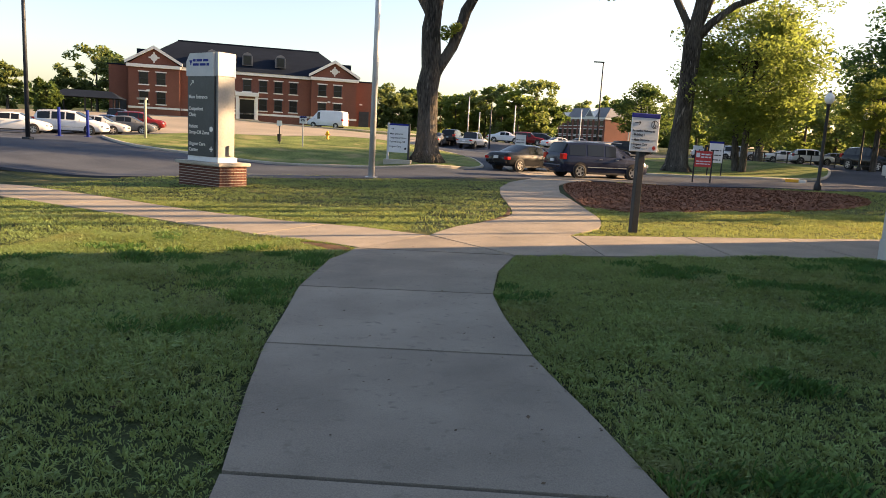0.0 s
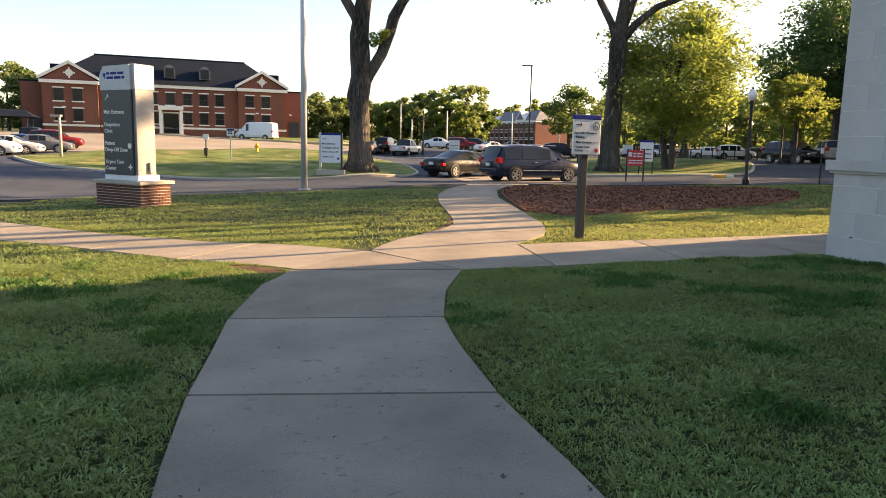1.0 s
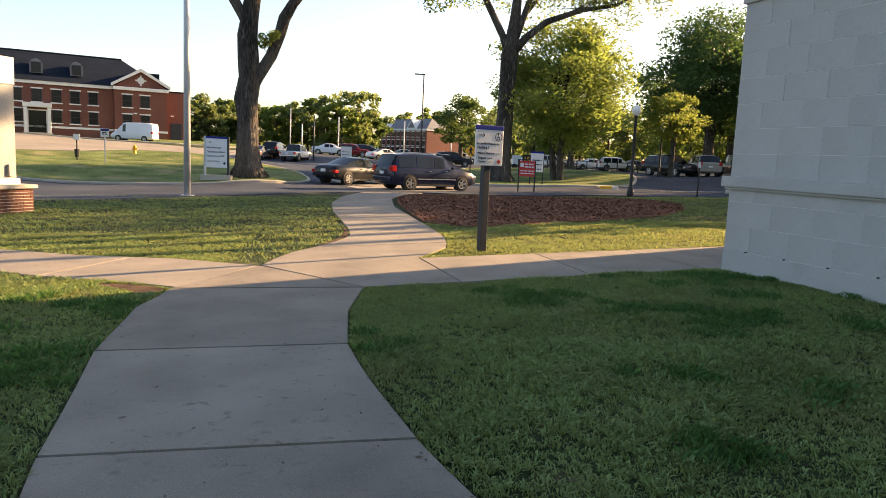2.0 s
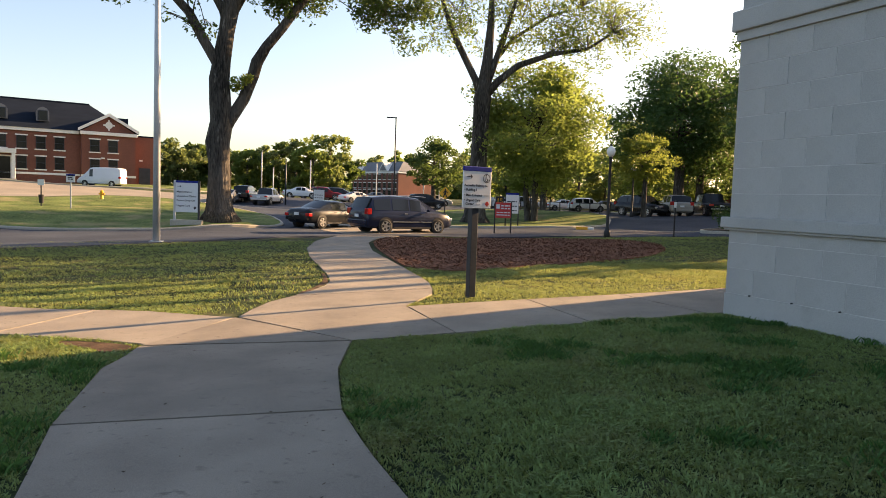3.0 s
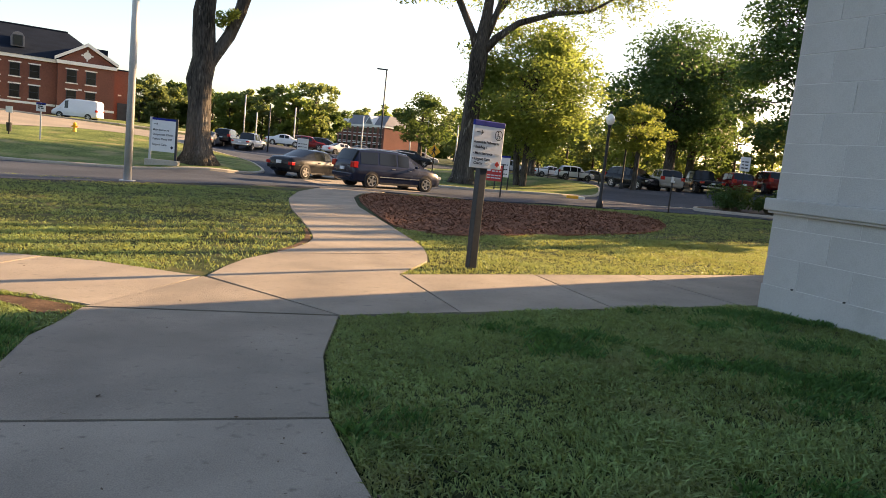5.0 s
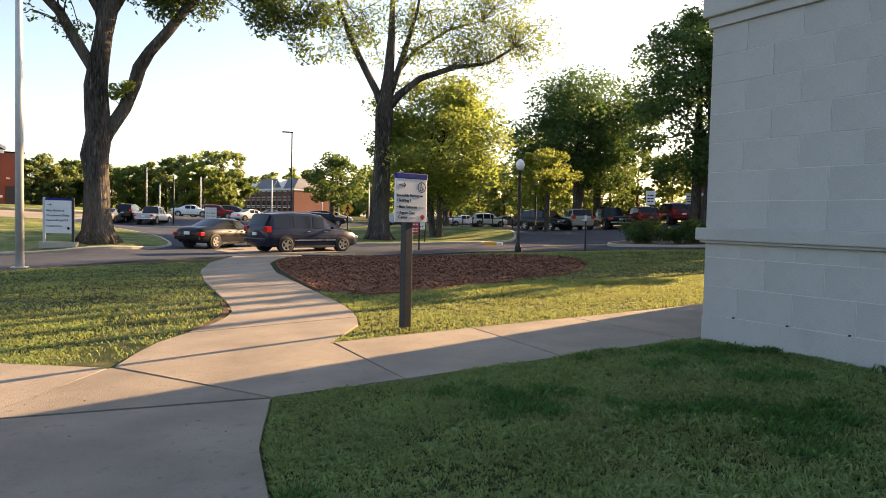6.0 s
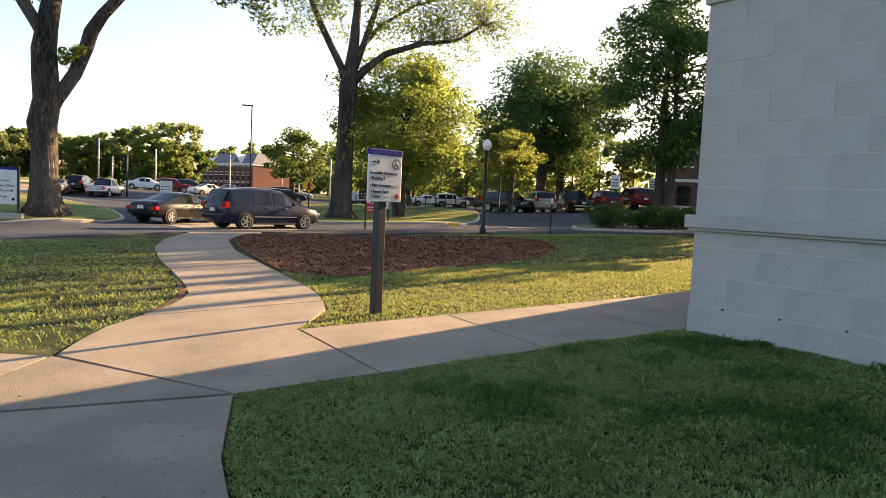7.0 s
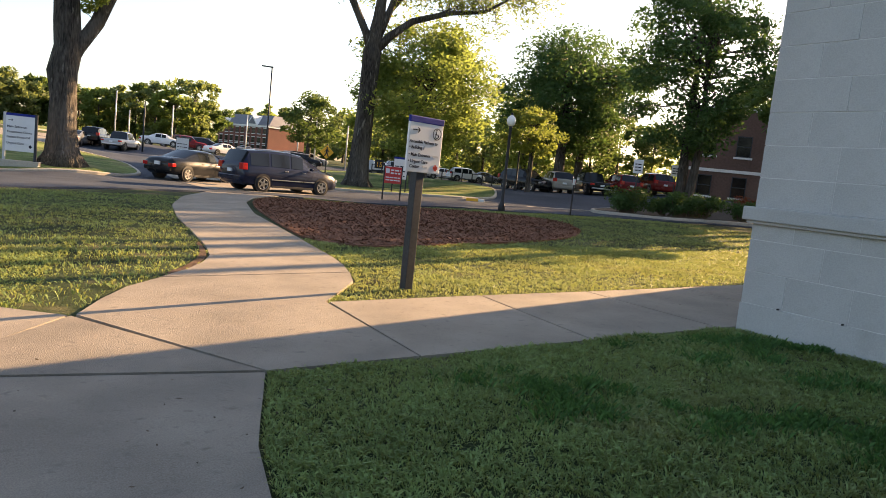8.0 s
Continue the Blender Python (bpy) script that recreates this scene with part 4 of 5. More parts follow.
def brick_hall():
    """Two-storey brick hall with gabled end bays and a dark hipped roof; local x along the front, front at y = 0."""
    cx, cy = -39.4, 108.4
    th = empty("brick_building", pose(cx, cy, 1.9, 0, 0, 20.6), "two-storey red brick building with white cornice and dark hipped roof", "building")
    H = 7.4
    part("wall", box(-16.5, .9, -1.5, 16.6, 15, H - .5), "brick", th)
    for s in (-1, 1):
        part("end_bay", box(s * 9.7, 0, -1.5, s * 16.8, 14, H - .4), "brick", th)
        part("wing", box(s * 16.8, 2.2, -1.5, s * 19.8, 13, H - .2), "brick", th)
        part("wing_coping", box(s * 16.82, 2.1, H - .2, s * 19.95, 13.1, H, .03), "slate", th)
        # gable
        g = bmesh.new()
        x0, x1, xm = s * 9.6, s * 16.9, s * 13.25
        a = [g.verts.new(p) for p in ((x0, .05, H), (x1, .05, H), (xm, .05, H + 2.35))]
        b = [g.verts.new((v.co.x, 9.0, v.co.z)) for v in a]
        g.faces.new(a)
        g.faces.new(b[::-1])
        for k in range(3):
            g.faces.new((a[k], a[(k + 1) % 3], b[(k + 1) % 3], b[k]))
        bmesh.ops.recalc_face_normals(g, faces=g.faces[:])
        part("gable", g, "brick", th)
        part("gable_roof", roof_mesh([[(x0 - s * .3, -.35, H + .02), (xm, -.35, H + 2.62), (xm, 9.2, H + 2.62), (x0 - s * .3, 9.2, H + .02)], [(x1 + s * .3, -.35, H + .02), (xm, -.35, H + 2.62), (xm, 9.2, H + 2.62), (x1 + s * .3, 9.2, H + .02)]]), "slate", th)
        for xe in (x0 - s * .35, x1 + s * .35):
            r = bmesh.new()
            d = 1 if xe < xm else -1
            q = [(xe, H), (xe, H + .42), (xm, H + 2.75), (xm, H + 2.3)]
            lo = [r.verts.new((px, -.42, pz)) for px, pz in q]
            hi = [r.verts.new((px, -.02, pz)) for px, pz in q]
            r.faces.new(lo)
            r.faces.new(hi[::-1])
            for k in range(4):
                r.faces.new((lo[k], lo[(k + 1) % 4], hi[(k + 1) % 4], hi[k]))
            bmesh.ops.recalc_face_normals(r, faces=r.faces[:])
            part("rake_board", r, "white", th)
        orn = bmesh.new()
        bmesh.ops.create_circle(orn, cap_ends=True, segments=16, radius=.5, matrix=pose(xm, -.01, H + 1.05, 90))
        box(xm - .75, -.03, H + .95, xm + .75, .03, H + 1.15, 0, orn)
        box(xm - .1, -.035, H + .3, xm + .1, .03, H + 1.8, 0, orn)
        part("gable_ornament", orn, "white", th)
        part("cornice", box(s * 9.5, -.35, H - .45, s * 17.05, .3, H + .02, .04), "white", th)
        part("water_table", box(s * 9.65, -.08, 1.0, s * 16.9, .2, 1.3, .02), "white", th)
    part("cornice", box(-9.5, .6, H - .45, 9.5, 1.1, H + .02, .04), "white", th)
    part("water_table", box(-9.6, .8, 1.0, 9.6, 1.0, 1.3, .02), "white", th)
    # hipped roof
    e0, e1, rz = H, H + 4.5, 0
    x0, x1, y0, y1 = -16.8, 16.9, .5, 15.4
    xa, xb, ym = -10.6, 11.4, 7.6
    part("roof", roof_mesh([[(x0, y0, e0), (x1, y0, e0), (xb, ym, e1), (xa, ym, e1)], [(x0, y1, e0), (x1, y1, e0), (xb, ym, e1), (xa, ym, e1)], [(x0, y0, e0), (x0, y1, e0), (xa, ym, e1)], [(x1, y0, e0), (x1, y1, e0), (xb, ym, e1)]]), "slate", th)
    part("ridge", tube([(xa, ym, e1 + .05), (xb, ym, e1 + .05)], [.12, .12], 6), "slate", th)
    for xc in (-15.8, 16.0):
        part("chimney", box(xc - .9, 8, H, xc + .9, 9.6, H + 2.9, .04), "slate", th)
    for xd in (-5.2, 0.0, 5.0):
        d = part("dormer", prism([(-.8, 0), (.8, 0), (.8, 1.35), (.5, 1.8), (0, 2.0), (-.5, 1.8), (-.8, 1.35)], 0, 2.6), "greyroof", th)
        d.matrix_local = pose(xd, 4.4, H + 1.1, 90)
        f = part("window", box(xd - .6, 1.70, H + 1.2, xd + .6, 1.79, H + 2.6), "steelgrey", th)
        part("pane", box(xd - .48, 1.67, H + 1.3, xd + .48, 1.74, H + 2.5), "winglass", f)
    for x in (-14.7, -12.3, 11.4, 13.8):
        window(th, x, 0, 4.55, 1.25, 1.75)
        window(th, x, 0, 1.75, 1.25, 1.75)
    for x in (-7.0, -4.7, -2.4, 0, 2.4, 4.7, 7.0):
        window(th, x, .9, 4.55, 1.2, 1.75)
        if x:
            window(th, x, .9, 1.75, 1.2, 1.75)
    # portico
    p = part("portico", box(-1.75, -.5, 3.75, 1.75, .9, 4.35, .04), "white", th)
    for s in (-1, 1):
        part("column", box(s * 1.2, -.4, .3, s * 1.65, .1, 3.75, .04), "white", th)
    part("door", box(-1.1, .8, .35, 1.1, .88, 3.3), "winglass", th)
    part("door_frame", merged(box(-1.2, .7, .35, -1.08, .9, 3.5), merged(box(1.08, .7, .35, 1.2, .9, 3.5), box(-1.2, .7, 3.3, 1.2, .9, 3.5))), "white", th)
    part("steps", merged(box(-1.9, -1.6, -.6, 1.9, .9, .1), box(-1.8, -1.0, .1, 1.8, .9, .3)), "kerb", th)
    part("side_door", box(-18.9, 2.1, 0, -17.4, 2.18, 2.3), "steelgrey", th)
    part("side_door", box(17.6, 2.1, 0, 19.2, 2.18, 2.6), "steelgrey", th)
    for s in (-14.0, 18.0, 12.6):
        part("plaque", box(s - .35, -.03 if abs(s) < 17 else 2.1, 3.6, s + .1, .02 if abs(s) < 17 else 2.18, 3.8), "white", th)
    # open timber shelter at the west end
    sh = empty("shelter", pose(-58.0, 97, 1.3, 0, 0, 20), "dark open-sided shelter with pitched roof", "shelter")
    for x in (-3.6, 0, 3.6):
        for y in (-2, 2):
            part("post", box(x - .09, y - .09, -.4, x + .09, y + .09, 2.6), "black", sh)
    part("roof", roof_mesh([[(-4.6, -2.8, 2.6), (4.6, -2.8, 2.6), (3.0, 0, 3.6), (-3.0, 0, 3.6)], [(-4.6, 2.8, 2.6), (4.6, 2.8, 2.6), (3.0, 0, 3.6), (-3.0, 0, 3.6)], [(-4.6, -2.8, 2.6), (-4.6, 2.8, 2.6), (-3, 0, 3.6)], [(4.6, -2.8, 2.6), (4.6, 2.8, 2.6), (3, 0, 3.6)], [(-4.6, -2.8, 2.58), (4.6, -2.8, 2.58), (4.6, 2.8, 2.58), (-4.6, 2.8, 2.58)]]), "slate", sh)


brick_hall()


def mansard_block():
    """Three-storey brick block with a grey roof and white gables, far beyond the car park."""
    a = radians(7.62)
    c = Vector((.54 + 200 * math.sin(a), 5.2 + 200 * math.cos(a)))
    th = empty("brick_building", pose(c.x, c.y, .4, 0, 0, -60), "three-storey red brick block with grey roof and white gables", "building")
    # local: corner at the origin, long front along -x... faces -y
    L, W, H = 23.0, 12.7, 8.4
    part("wall", box(-L, 0, -1, 0, W, H), "brick", th)
    part("cornice", box(-L - .2, -.25, H - .5, .2, W + .2, H, .03), "white", th)
    part("band", box(-L - .1, -.1, 1.0, .1, W + .1, 1.4, .02), "white", th)
    rh = 3.0
    part("roof", roof_mesh([[(-L - .3, -.3, H), (.3, -.3, H), (-2.5, 3.5, H + rh), (-L + 2.5, 3.5, H + rh)], [(.3, -.3, H), (.3, W + .3, H), (-2.5, W - 3.5, H + rh), (-2.5, 3.5, H + rh)], [(-L - .3, W + .3, H), (.3, W + .3, H), (-2.5, W - 3.5, H + rh), (-L + 2.5, W - 3.5, H + rh)], [(-L - .3, -.3, H), (-L - .3, W + .3, H), (-L + 2.5, W - 3.5, H + rh), (-L + 2.5, 3.5, H + rh)], [(-2.5, 3.5, H + rh), (-2.5, W - 3.5, H + rh), (-L + 2.5, W - 3.5, H + rh), (-L + 2.5, 3.5, H + rh)]]), "greyroof", th)
    for x in (-20.5, -7):
        g = bmesh.new()
        q = [(x - 2.4, H), (x + 2.4, H), (x, H + 2.7)]
        lo = [g.verts.new((px, -.4, pz)) for px, pz in q]
        hi = [g.verts.new((px, 4, pz)) for px, pz in q]
        g.faces.new(lo)
        for k in range(3):
            g.faces.new((lo[k], lo[(k + 1) % 3], hi[(k + 1) % 3], hi[k]))
        part("gable", g, "white", th)
        part("gable_infill", prism([(x - 1.7, H + .3), (x + 1.7, H + .3), (x, H + 2.2)], 0, .05), "greyroof", th).matrix_local = pose(0, -.42, 0, 90)
    part("chimney", box(-5, 7, H + 2, -3.6, 8.6, H + 4.4, .04), "brick", th)
    for i in range(9):
        for z in (.9, 3.6, 6.1):
            window(th, -1.6 - i * 2.5, 0, z if z > 1 else 1.5, 1.3, 1.5, True, True)


mansard_block()


def east_block():
    th = empty("brick_building", pose(41.2, 53.8, 1.45, 0, 0, -42), "brown brick building with flat pale band behind shrubs", "building")
    part("wall", box(0, 0, -1, 30, 14, 7.4), "brown_brick", th)
    part("band", box(-.08, -.1, 2.35, 30.1, .1, 2.6, .02), "white", th)
    part("coping", box(-.15, -.15, 7.4, 30.15, 14.1, 7.7, .03), "white", th)
    for i in range(9):
        window(th, 1.9 + i * 2.7, 0, .35, 1.15, 1.7, True, False)
        window(th, 1.9 + i * 2.7, 0, 3.7, 1.15, 1.7, True, False)


east_block()


# ---- signs, poles, lamps ----
def arrow(parent, x, y, z, s, m, turn=0.0):
    """A flat arrow facing -y, pointing to +x before it is turned."""
    bm = bmesh.new()
    box(-s, -.002, -.1 * s, s * .8, .002, .1 * s, 0, bm)
    for k in (-1, 1):
        b = box(-.75 * s, -.002, -.1 * s, .02 * s, .002, .1 * s)
        b.transform(pose(s * .95, 0, 0, 0, k * 45))
        merged(bm, b)
    bm.transform(pose(0, 0, 0, 0, -turn))
    bm.transform(Matrix.Translation((x, y, z)))
    return part("arrow", bm, m, parent)


def bars(parent, x0, x1, y, z, h, m, seed=0):
    """Illegible words as plain bars."""
    rg = random.Random(seed)
    bm = bmesh.new()
    x = x0
    while x < x1 - .01:
        w = min(rg.uniform(1.5, 4.0) * h, x1 - x)
        box(x, y - .003, z, x + w, y + .001, z + h, 0, bm)
        x += w + h * .6
    return part("lettering", bm, m, parent)


def pathway_sign():
    th = empty("direction_sign", on(3.28, 12.9, 23), "white direction sign with blue header on dark square post", "sign")
    part("post", box(-.06, -.05, -.2, .06, .05, 1.98, .008), "steelgrey", th)
    pn = part("panel", box(-.30, -.085, 1.31, .30, -.052, 2.0, .012), "signface", th)
    part("header", box(-.302, -.09, 1.945, .302, -.05, 2.03, .012), "signblue", pn)
    arrow(pn, -.18, -.088, 1.85, .062, "signdark")
    cx, cz = .19, 1.83
    ring = bmesh.new()
    for k in range(24):
        a0, a1 = 2 * math.pi * k / 24, 2 * math.pi * (k + 1) / 24
        q = [(cx + r * math.cos(a), -.0875, cz + r * math.sin(a)) for a, r in ((a0, .066), (a1, .066), (a1, .078), (a0, .078))]
        ring.faces.new([ring.verts.new(p) for p in q])
    part("ring", ring, "signdark", pn)
    wc = bmesh.new()
    for k in range(14):
        a0, a1 = radians(150 + k * 15), radians(165 + k * 15)
        q = [(cx + r * math.cos(a), -.0877, cz - .018 + r * math.sin(a)) for a, r in ((a0, .028), (a1, .028), (a1, .039), (a0, .039))]
        wc.faces.new([wc.verts.new(p) for p in q])
    box(cx - .018, -.088, cz - .012, cx - .006, -.086, cz + .034, 0, wc)
    box(cx - .018, -.088, cz - .012, cx + .022, -.086, cz - .001, 0, wc)
    box(cx + .016, -.088, cz - .046, cx + .028, -.086, cz - .001, 0, wc)
    bmesh.ops.create_circle(wc, cap_ends=True, segments=10, radius=.013, matrix=pose(cx - .012, -.0877, cz + .05, 90))
    part("wheelchair_symbol", wc, "signdark", pn)
    for k, (t, z) in enumerate((("Accessible Pathway to", 1.685), ("\u2022 Building 1", 1.61), ("\u2022 Main Entrance", 1.515), ("\u2022 Urgent Care", 1.43), ("  Center", 1.365))):
        writing("lettering", t, .06 if k else .055, pn, pose(-.28, -.0865, z), "signdark")
    bars(pn, .15, .25, -.086, 1.52, .024, "galv", 2)
    bars(pn, -.02, .07, -.086, 1.37, .024, "galv", 3)
    dm = bmesh.new()
    box(.195, -.0875, 1.345, .235, -.086, 1.425, 0, dm)
    box(.175, -.0875, 1.365, .255, -.086, 1.405, 0, dm)
    part("cross_symbol", dm, "signred", pn, "small red cross symbol")
    pn.matrix_local = Matrix.Translation((0, 0, 1.98)) @ Matrix.Diagonal((.87, 1, .87, 1)) @ Matrix.Translation((0, 0, -2.02))


pathway_sign()


def monument():
    th = empty("monument_sign", pose(-7.32, 20.95, -.44, 0, 0, -28.4), "dark grey monument sign with white header on brick base", "sign")
    base = part("base", box(-1.885, .015, -.25, -.015, 1.015, .59), "brick_mortar", th, "low brick base")
    me_h, me_k = None, None
    for row in range(8):
        z = -.06 + row * .081
        for face in range(4):
            n, span = ((9, 1.9), (5, 1.03))[face % 2]
            for k in range(n + (row % 2)):
                ln = span / n
                s0 = k * ln - (ln / 2 if row % 2 else 0)
                a, b = max(0, s0) + .008, min(span, s0 + ln) - .008
                if b - a < .03:
                    continue
                if face == 0:
                    q = (-1.9 + a, 0, -1.9 + b, .09)
                elif face == 1:
                    q = (-.09, a, 0, b)
                elif face == 2:
                    q = (-1.9 + a, .94, -1.9 + b, 1.03)
                else:
                    q = (-1.9, a, -1.81, b)
                part("brick", box(q[0], q[1], z, q[2], q[3], z + .064), "brick_piece", base)
    part("cap", box(-2.0, -.08, .595, .08, 1.11, .69, .015), "kerb", th, "pale stone cap")
    part("skirt", box(-1.66, .14, .69, -.26, .87, .84, .01), "signface", th)
    body = part("body", box(-1.6, .2, .84, -.32, .81, 3.25, .01), "monside", th, "grey metal core")
    fr = part("panel", box(-1.62, .12, .84, -.42, .2, 3.22, .008), "monface", th, "dark grey panel with white lettering")
    hd = bmesh.new()
    q = [(-1.66, 3.2), (-1.66, 3.62), (-1.5, 3.86), (-.42, 3.88), (-.42, 3.2)]
    merged(hd, prism(q, 0, .12))
    hd.transform(pose(0, .22, 0, 90))
    hdr = part("header", hd, "monhead", th, "white header")
    part("header_side", box(-.42, .18, 3.22, -.30, .83, 3.9, .01), "monhead", th)
    part("meter_box", box(-.325, .55, .9, -.24, .72, 1.2, .01), "kerb", th)
    bars(hdr, -1.35, -.6, .097, 3.62, .07, "signblue", 1)
    bars(hdr, -1.35, -.6, .097, 3.5, .07, "signblue", 2)
    tri = part("emblem", prism([(-1.52, 3.66), (-1.38, 3.66), (-1.45, 3.5)], 0, .004), "signblue", hdr)
    tri.matrix_local = pose(0, .1, 0, 90)
    arrow(fr, -1.42, .117, 3.0, .1, "white", 45)
    for t, z in (("Main Entrance", 2.55), ("Outpatient", 2.2), ("Clinic", 2.02), ("Patient", 1.68), ("Drop-Off Zone", 1.5), ("Urgent Care", 1.16), ("Center", .98)):
        writing("lettering", t, .15, fr, pose(-1.57, .117, z), "white")
    rd = bmesh.new()
    bmesh.ops.create_circle(rd, cap_ends=True, segments=16, radius=.08, matrix=pose(-.53, .116, 1.66, 90))
    part("round_symbol", rd, "white", fr)
    part("cross_symbol", merged(box(-.61, .1165, 1.05, -.45, .119, 1.09), box(-.55, .1162, .99, -.51, .119, 1.15)), "white", fr)


monument()


def guide_board():
    th = empty("direction_board", pose(-4.84, 38.85, -.12, 0, 0, -8), "white direction board between two dark posts", "sign")
    for x in (-.58, .58):
        part("post", box(x - .05, -.05, -.3, x + .05, .05, 2.05, .008), "steelgrey" if x > 0 else "galv", th)
    pn = part("panel", box(-.53, -.05, .5, .53, .03, 2.0, .01), "signface", th)
    part("header", box(-.53, -.056, 1.93, .53, .035, 2.03, .008), "signblue", pn)
    arrow(pn, -.36, -.055, 1.75, .09, "signdark")
    for t, z in (("Main Entrance", 1.45), ("Outpatient Clinics", 1.24), ("Patient Drop-Off", 1.03), ("Urgent Care", .78)):
        writing("lettering", t, .125, pn, pose(-.48, -.053, z), "signdark")
    part("cross_symbol", prism([(.33, .72), (.40, .64), (.47, .72), (.40, .8)], 0, .004), "signdark", pn).matrix_local = pose(0, -.051, 0, 90)
    part("footing", box(-.75, -.2, -.3, .75, .2, .13, .02), "kerb", th)


guide_board()


def pole(x, y, h, r0, r1, label, head=None, material="galv", rz=0.0, name="light_pole", dz=0.0):
    th = empty(name, on(x, y, rz, dz), label, "pole", "")
    part("shaft", tube([(0, 0, -.2), (0, 0, h * .5), (0, 0, h)], [r0, (r0 + r1) / 2, r1], 12), material, th, "", True)
    part("base_plate", box(-r0 * 1.7, -r0 * 1.7, -.1, r0 * 1.7, r0 * 1.7, .04, .01), material, th)
    if head:
        part("lamp_head", box(-head, -.14, h - .08, .12, .14, h + .05, .02), material, th)
    return th


pole(-4.35, 29.0, 11.5, .13, .085, "tall galvanised steel pole on the verge")
pole(-24.9, 37.4, 11.0, .12, .08, "tall dark steel pole by the car park", None, "steelgrey", dz=.1)
pole(11.2, 86.0, 10.6, .1, .07, "tall dark lighting pole in the car park", 1.1, "steelgrey")
for i, (az, d, h, mt) in enumerate(((5.98, 100, 5.6, "white"), (-3.22, 95, 5.9, "galv"), (.64, 92, 5.0, "white"), (-1.3, 80, 5.2, "steelgrey"), (-2.3, 98, 4.0, "galv"), (11.25, 88, 5.9, "white"), (13.7, 84, 5.2, "galv"), (9.9, 95, 4.6, "galv"))):
    a = radians(az)
    pole(.54 + d * math.sin(a), 5.2 + d * math.cos(a), h, .09, .07, "plain pole in the car park", None, mt)
for az, d, h in ((-33.4, 50, 1.75), (-31.6, 50, 1.65)):
    a = radians(az)
    th = pole(1.1 + d * math.sin(a), .7 + d * math.cos(a), h, .09, .09, "short blue marker post by the parking bays", None, "signblue", name="marker_post")
pole(1.1 + 50 * math.sin(radians(-27.8)), .7 + 50 * math.cos(radians(-27.8)), 2.6, .09, .08, "short pale post by the parking bays", .5, "kerb", name="post")


def lamp_post(x, y, h):
    th = empty("lamp_post", on(x, y), "dark lamp post with frosted globe", "lamp", "globe lamps")
    part("shaft", lathe([(.16, -.2), (.16, .25), (.12, .35), (.075, .5), (.065, h - .55), (.085, h - .5), (.1, h - .42)], 14), "black", th, "", True)
    part("globe", lathe([(.09, h - .42), (.17, h - .34), (.21, h - .22), (.21, h - .12), (.16, h - .02), (.09, h + .05), (.05, h + .09)], 18), "globe", th, "", True)
    part("finial", lathe([(.055, h + .09), (.06, h + .13), (.02, h + .2)], 10), "black", th)


lamp_post(15.2, 34.55, 4.3)
lamp_post(26.4, 55.0, 4.1)
lamp_post(24.5, 75.0, 4.0)


def red_notice():
    th = empty("notice_sign", on(10.9, 37.9, -12, .0), "red notice sign on two thin posts", "sign")
    for x in (-.42, .42):
        part("post", box(x - .035, -.03, -.2, x + .035, .03, 1.66), "black", th)
    pn = part("panel", box(-.4, -.05, .82, .4, -.031, 1.62, .006), "signred", th)
    bars(pn, -.12, .34, -.052, 1.42, .07, "signface", 3)
    bars(pn, -.12, .34, -.052, 1.28, .07, "signface", 4)
    bars(pn, -.34, .34, -.052, 1.08, .05, "signface", 5)
    bars(pn, -.34, .34, -.052, .95, .05, "signface", 6)
    part("symbol", box(-.36, -.055, 1.3, -.18, -.051, 1.52), "signface", pn)


red_notice()


def small_board(x, y, rz, z0, z1, w, label, post="black", blue=True, seed=1, dz=0.0, two=True):
    th = empty("direction_board", on(x, y, rz, dz), label, "sign")
    for s in ((-1, 1) if two else (0,)):
        part("post", box(s * w / 2 - .035, -.03, -.2, s * w / 2 + .035, .03, z1 + .02), post, th)
    pn = part("panel", box(-w / 2 + .0, -.06, z0, w / 2, -.032, z1, .006), "signface", th)
    if blue:
        part("header", box(-w / 2, -.064, z1 - .1, w / 2, -.03, z1 + .01), "signblue", pn)
    for k in range(3):
        bars(pn, -w / 2 + .08, w / 2 - .1, -.063, z0 + .14 + k * (z1 - z0) * .22, .06, "signdark", seed + k)
    return th


small_board(12.9, 43.0, -15, .75, 1.95, .75, "white direction board on dark posts on the lawn", seed=4, dz=.1)
small_board(2.1, 67.5, 0, .6, 1.75, .95, "white board on two posts in the car park", blue=False, seed=8)
small_board(24.5, 37.3, -35, 2.1, 2.85, .5, "small white regulatory sign on thin post", blue=False, seed=12, dz=.12, two=False)
small_board(-12.2, 46, 10, 1.5, 1.95, .45, "blue parking sign on thin post", "galv", seed=14, dz=.1, two=False)
small_board(30.5, 41.5, -40, 2.0, 2.7, .55, "white sign on thin post among shrubs", blue=False, seed=15, dz=.12, two=False)


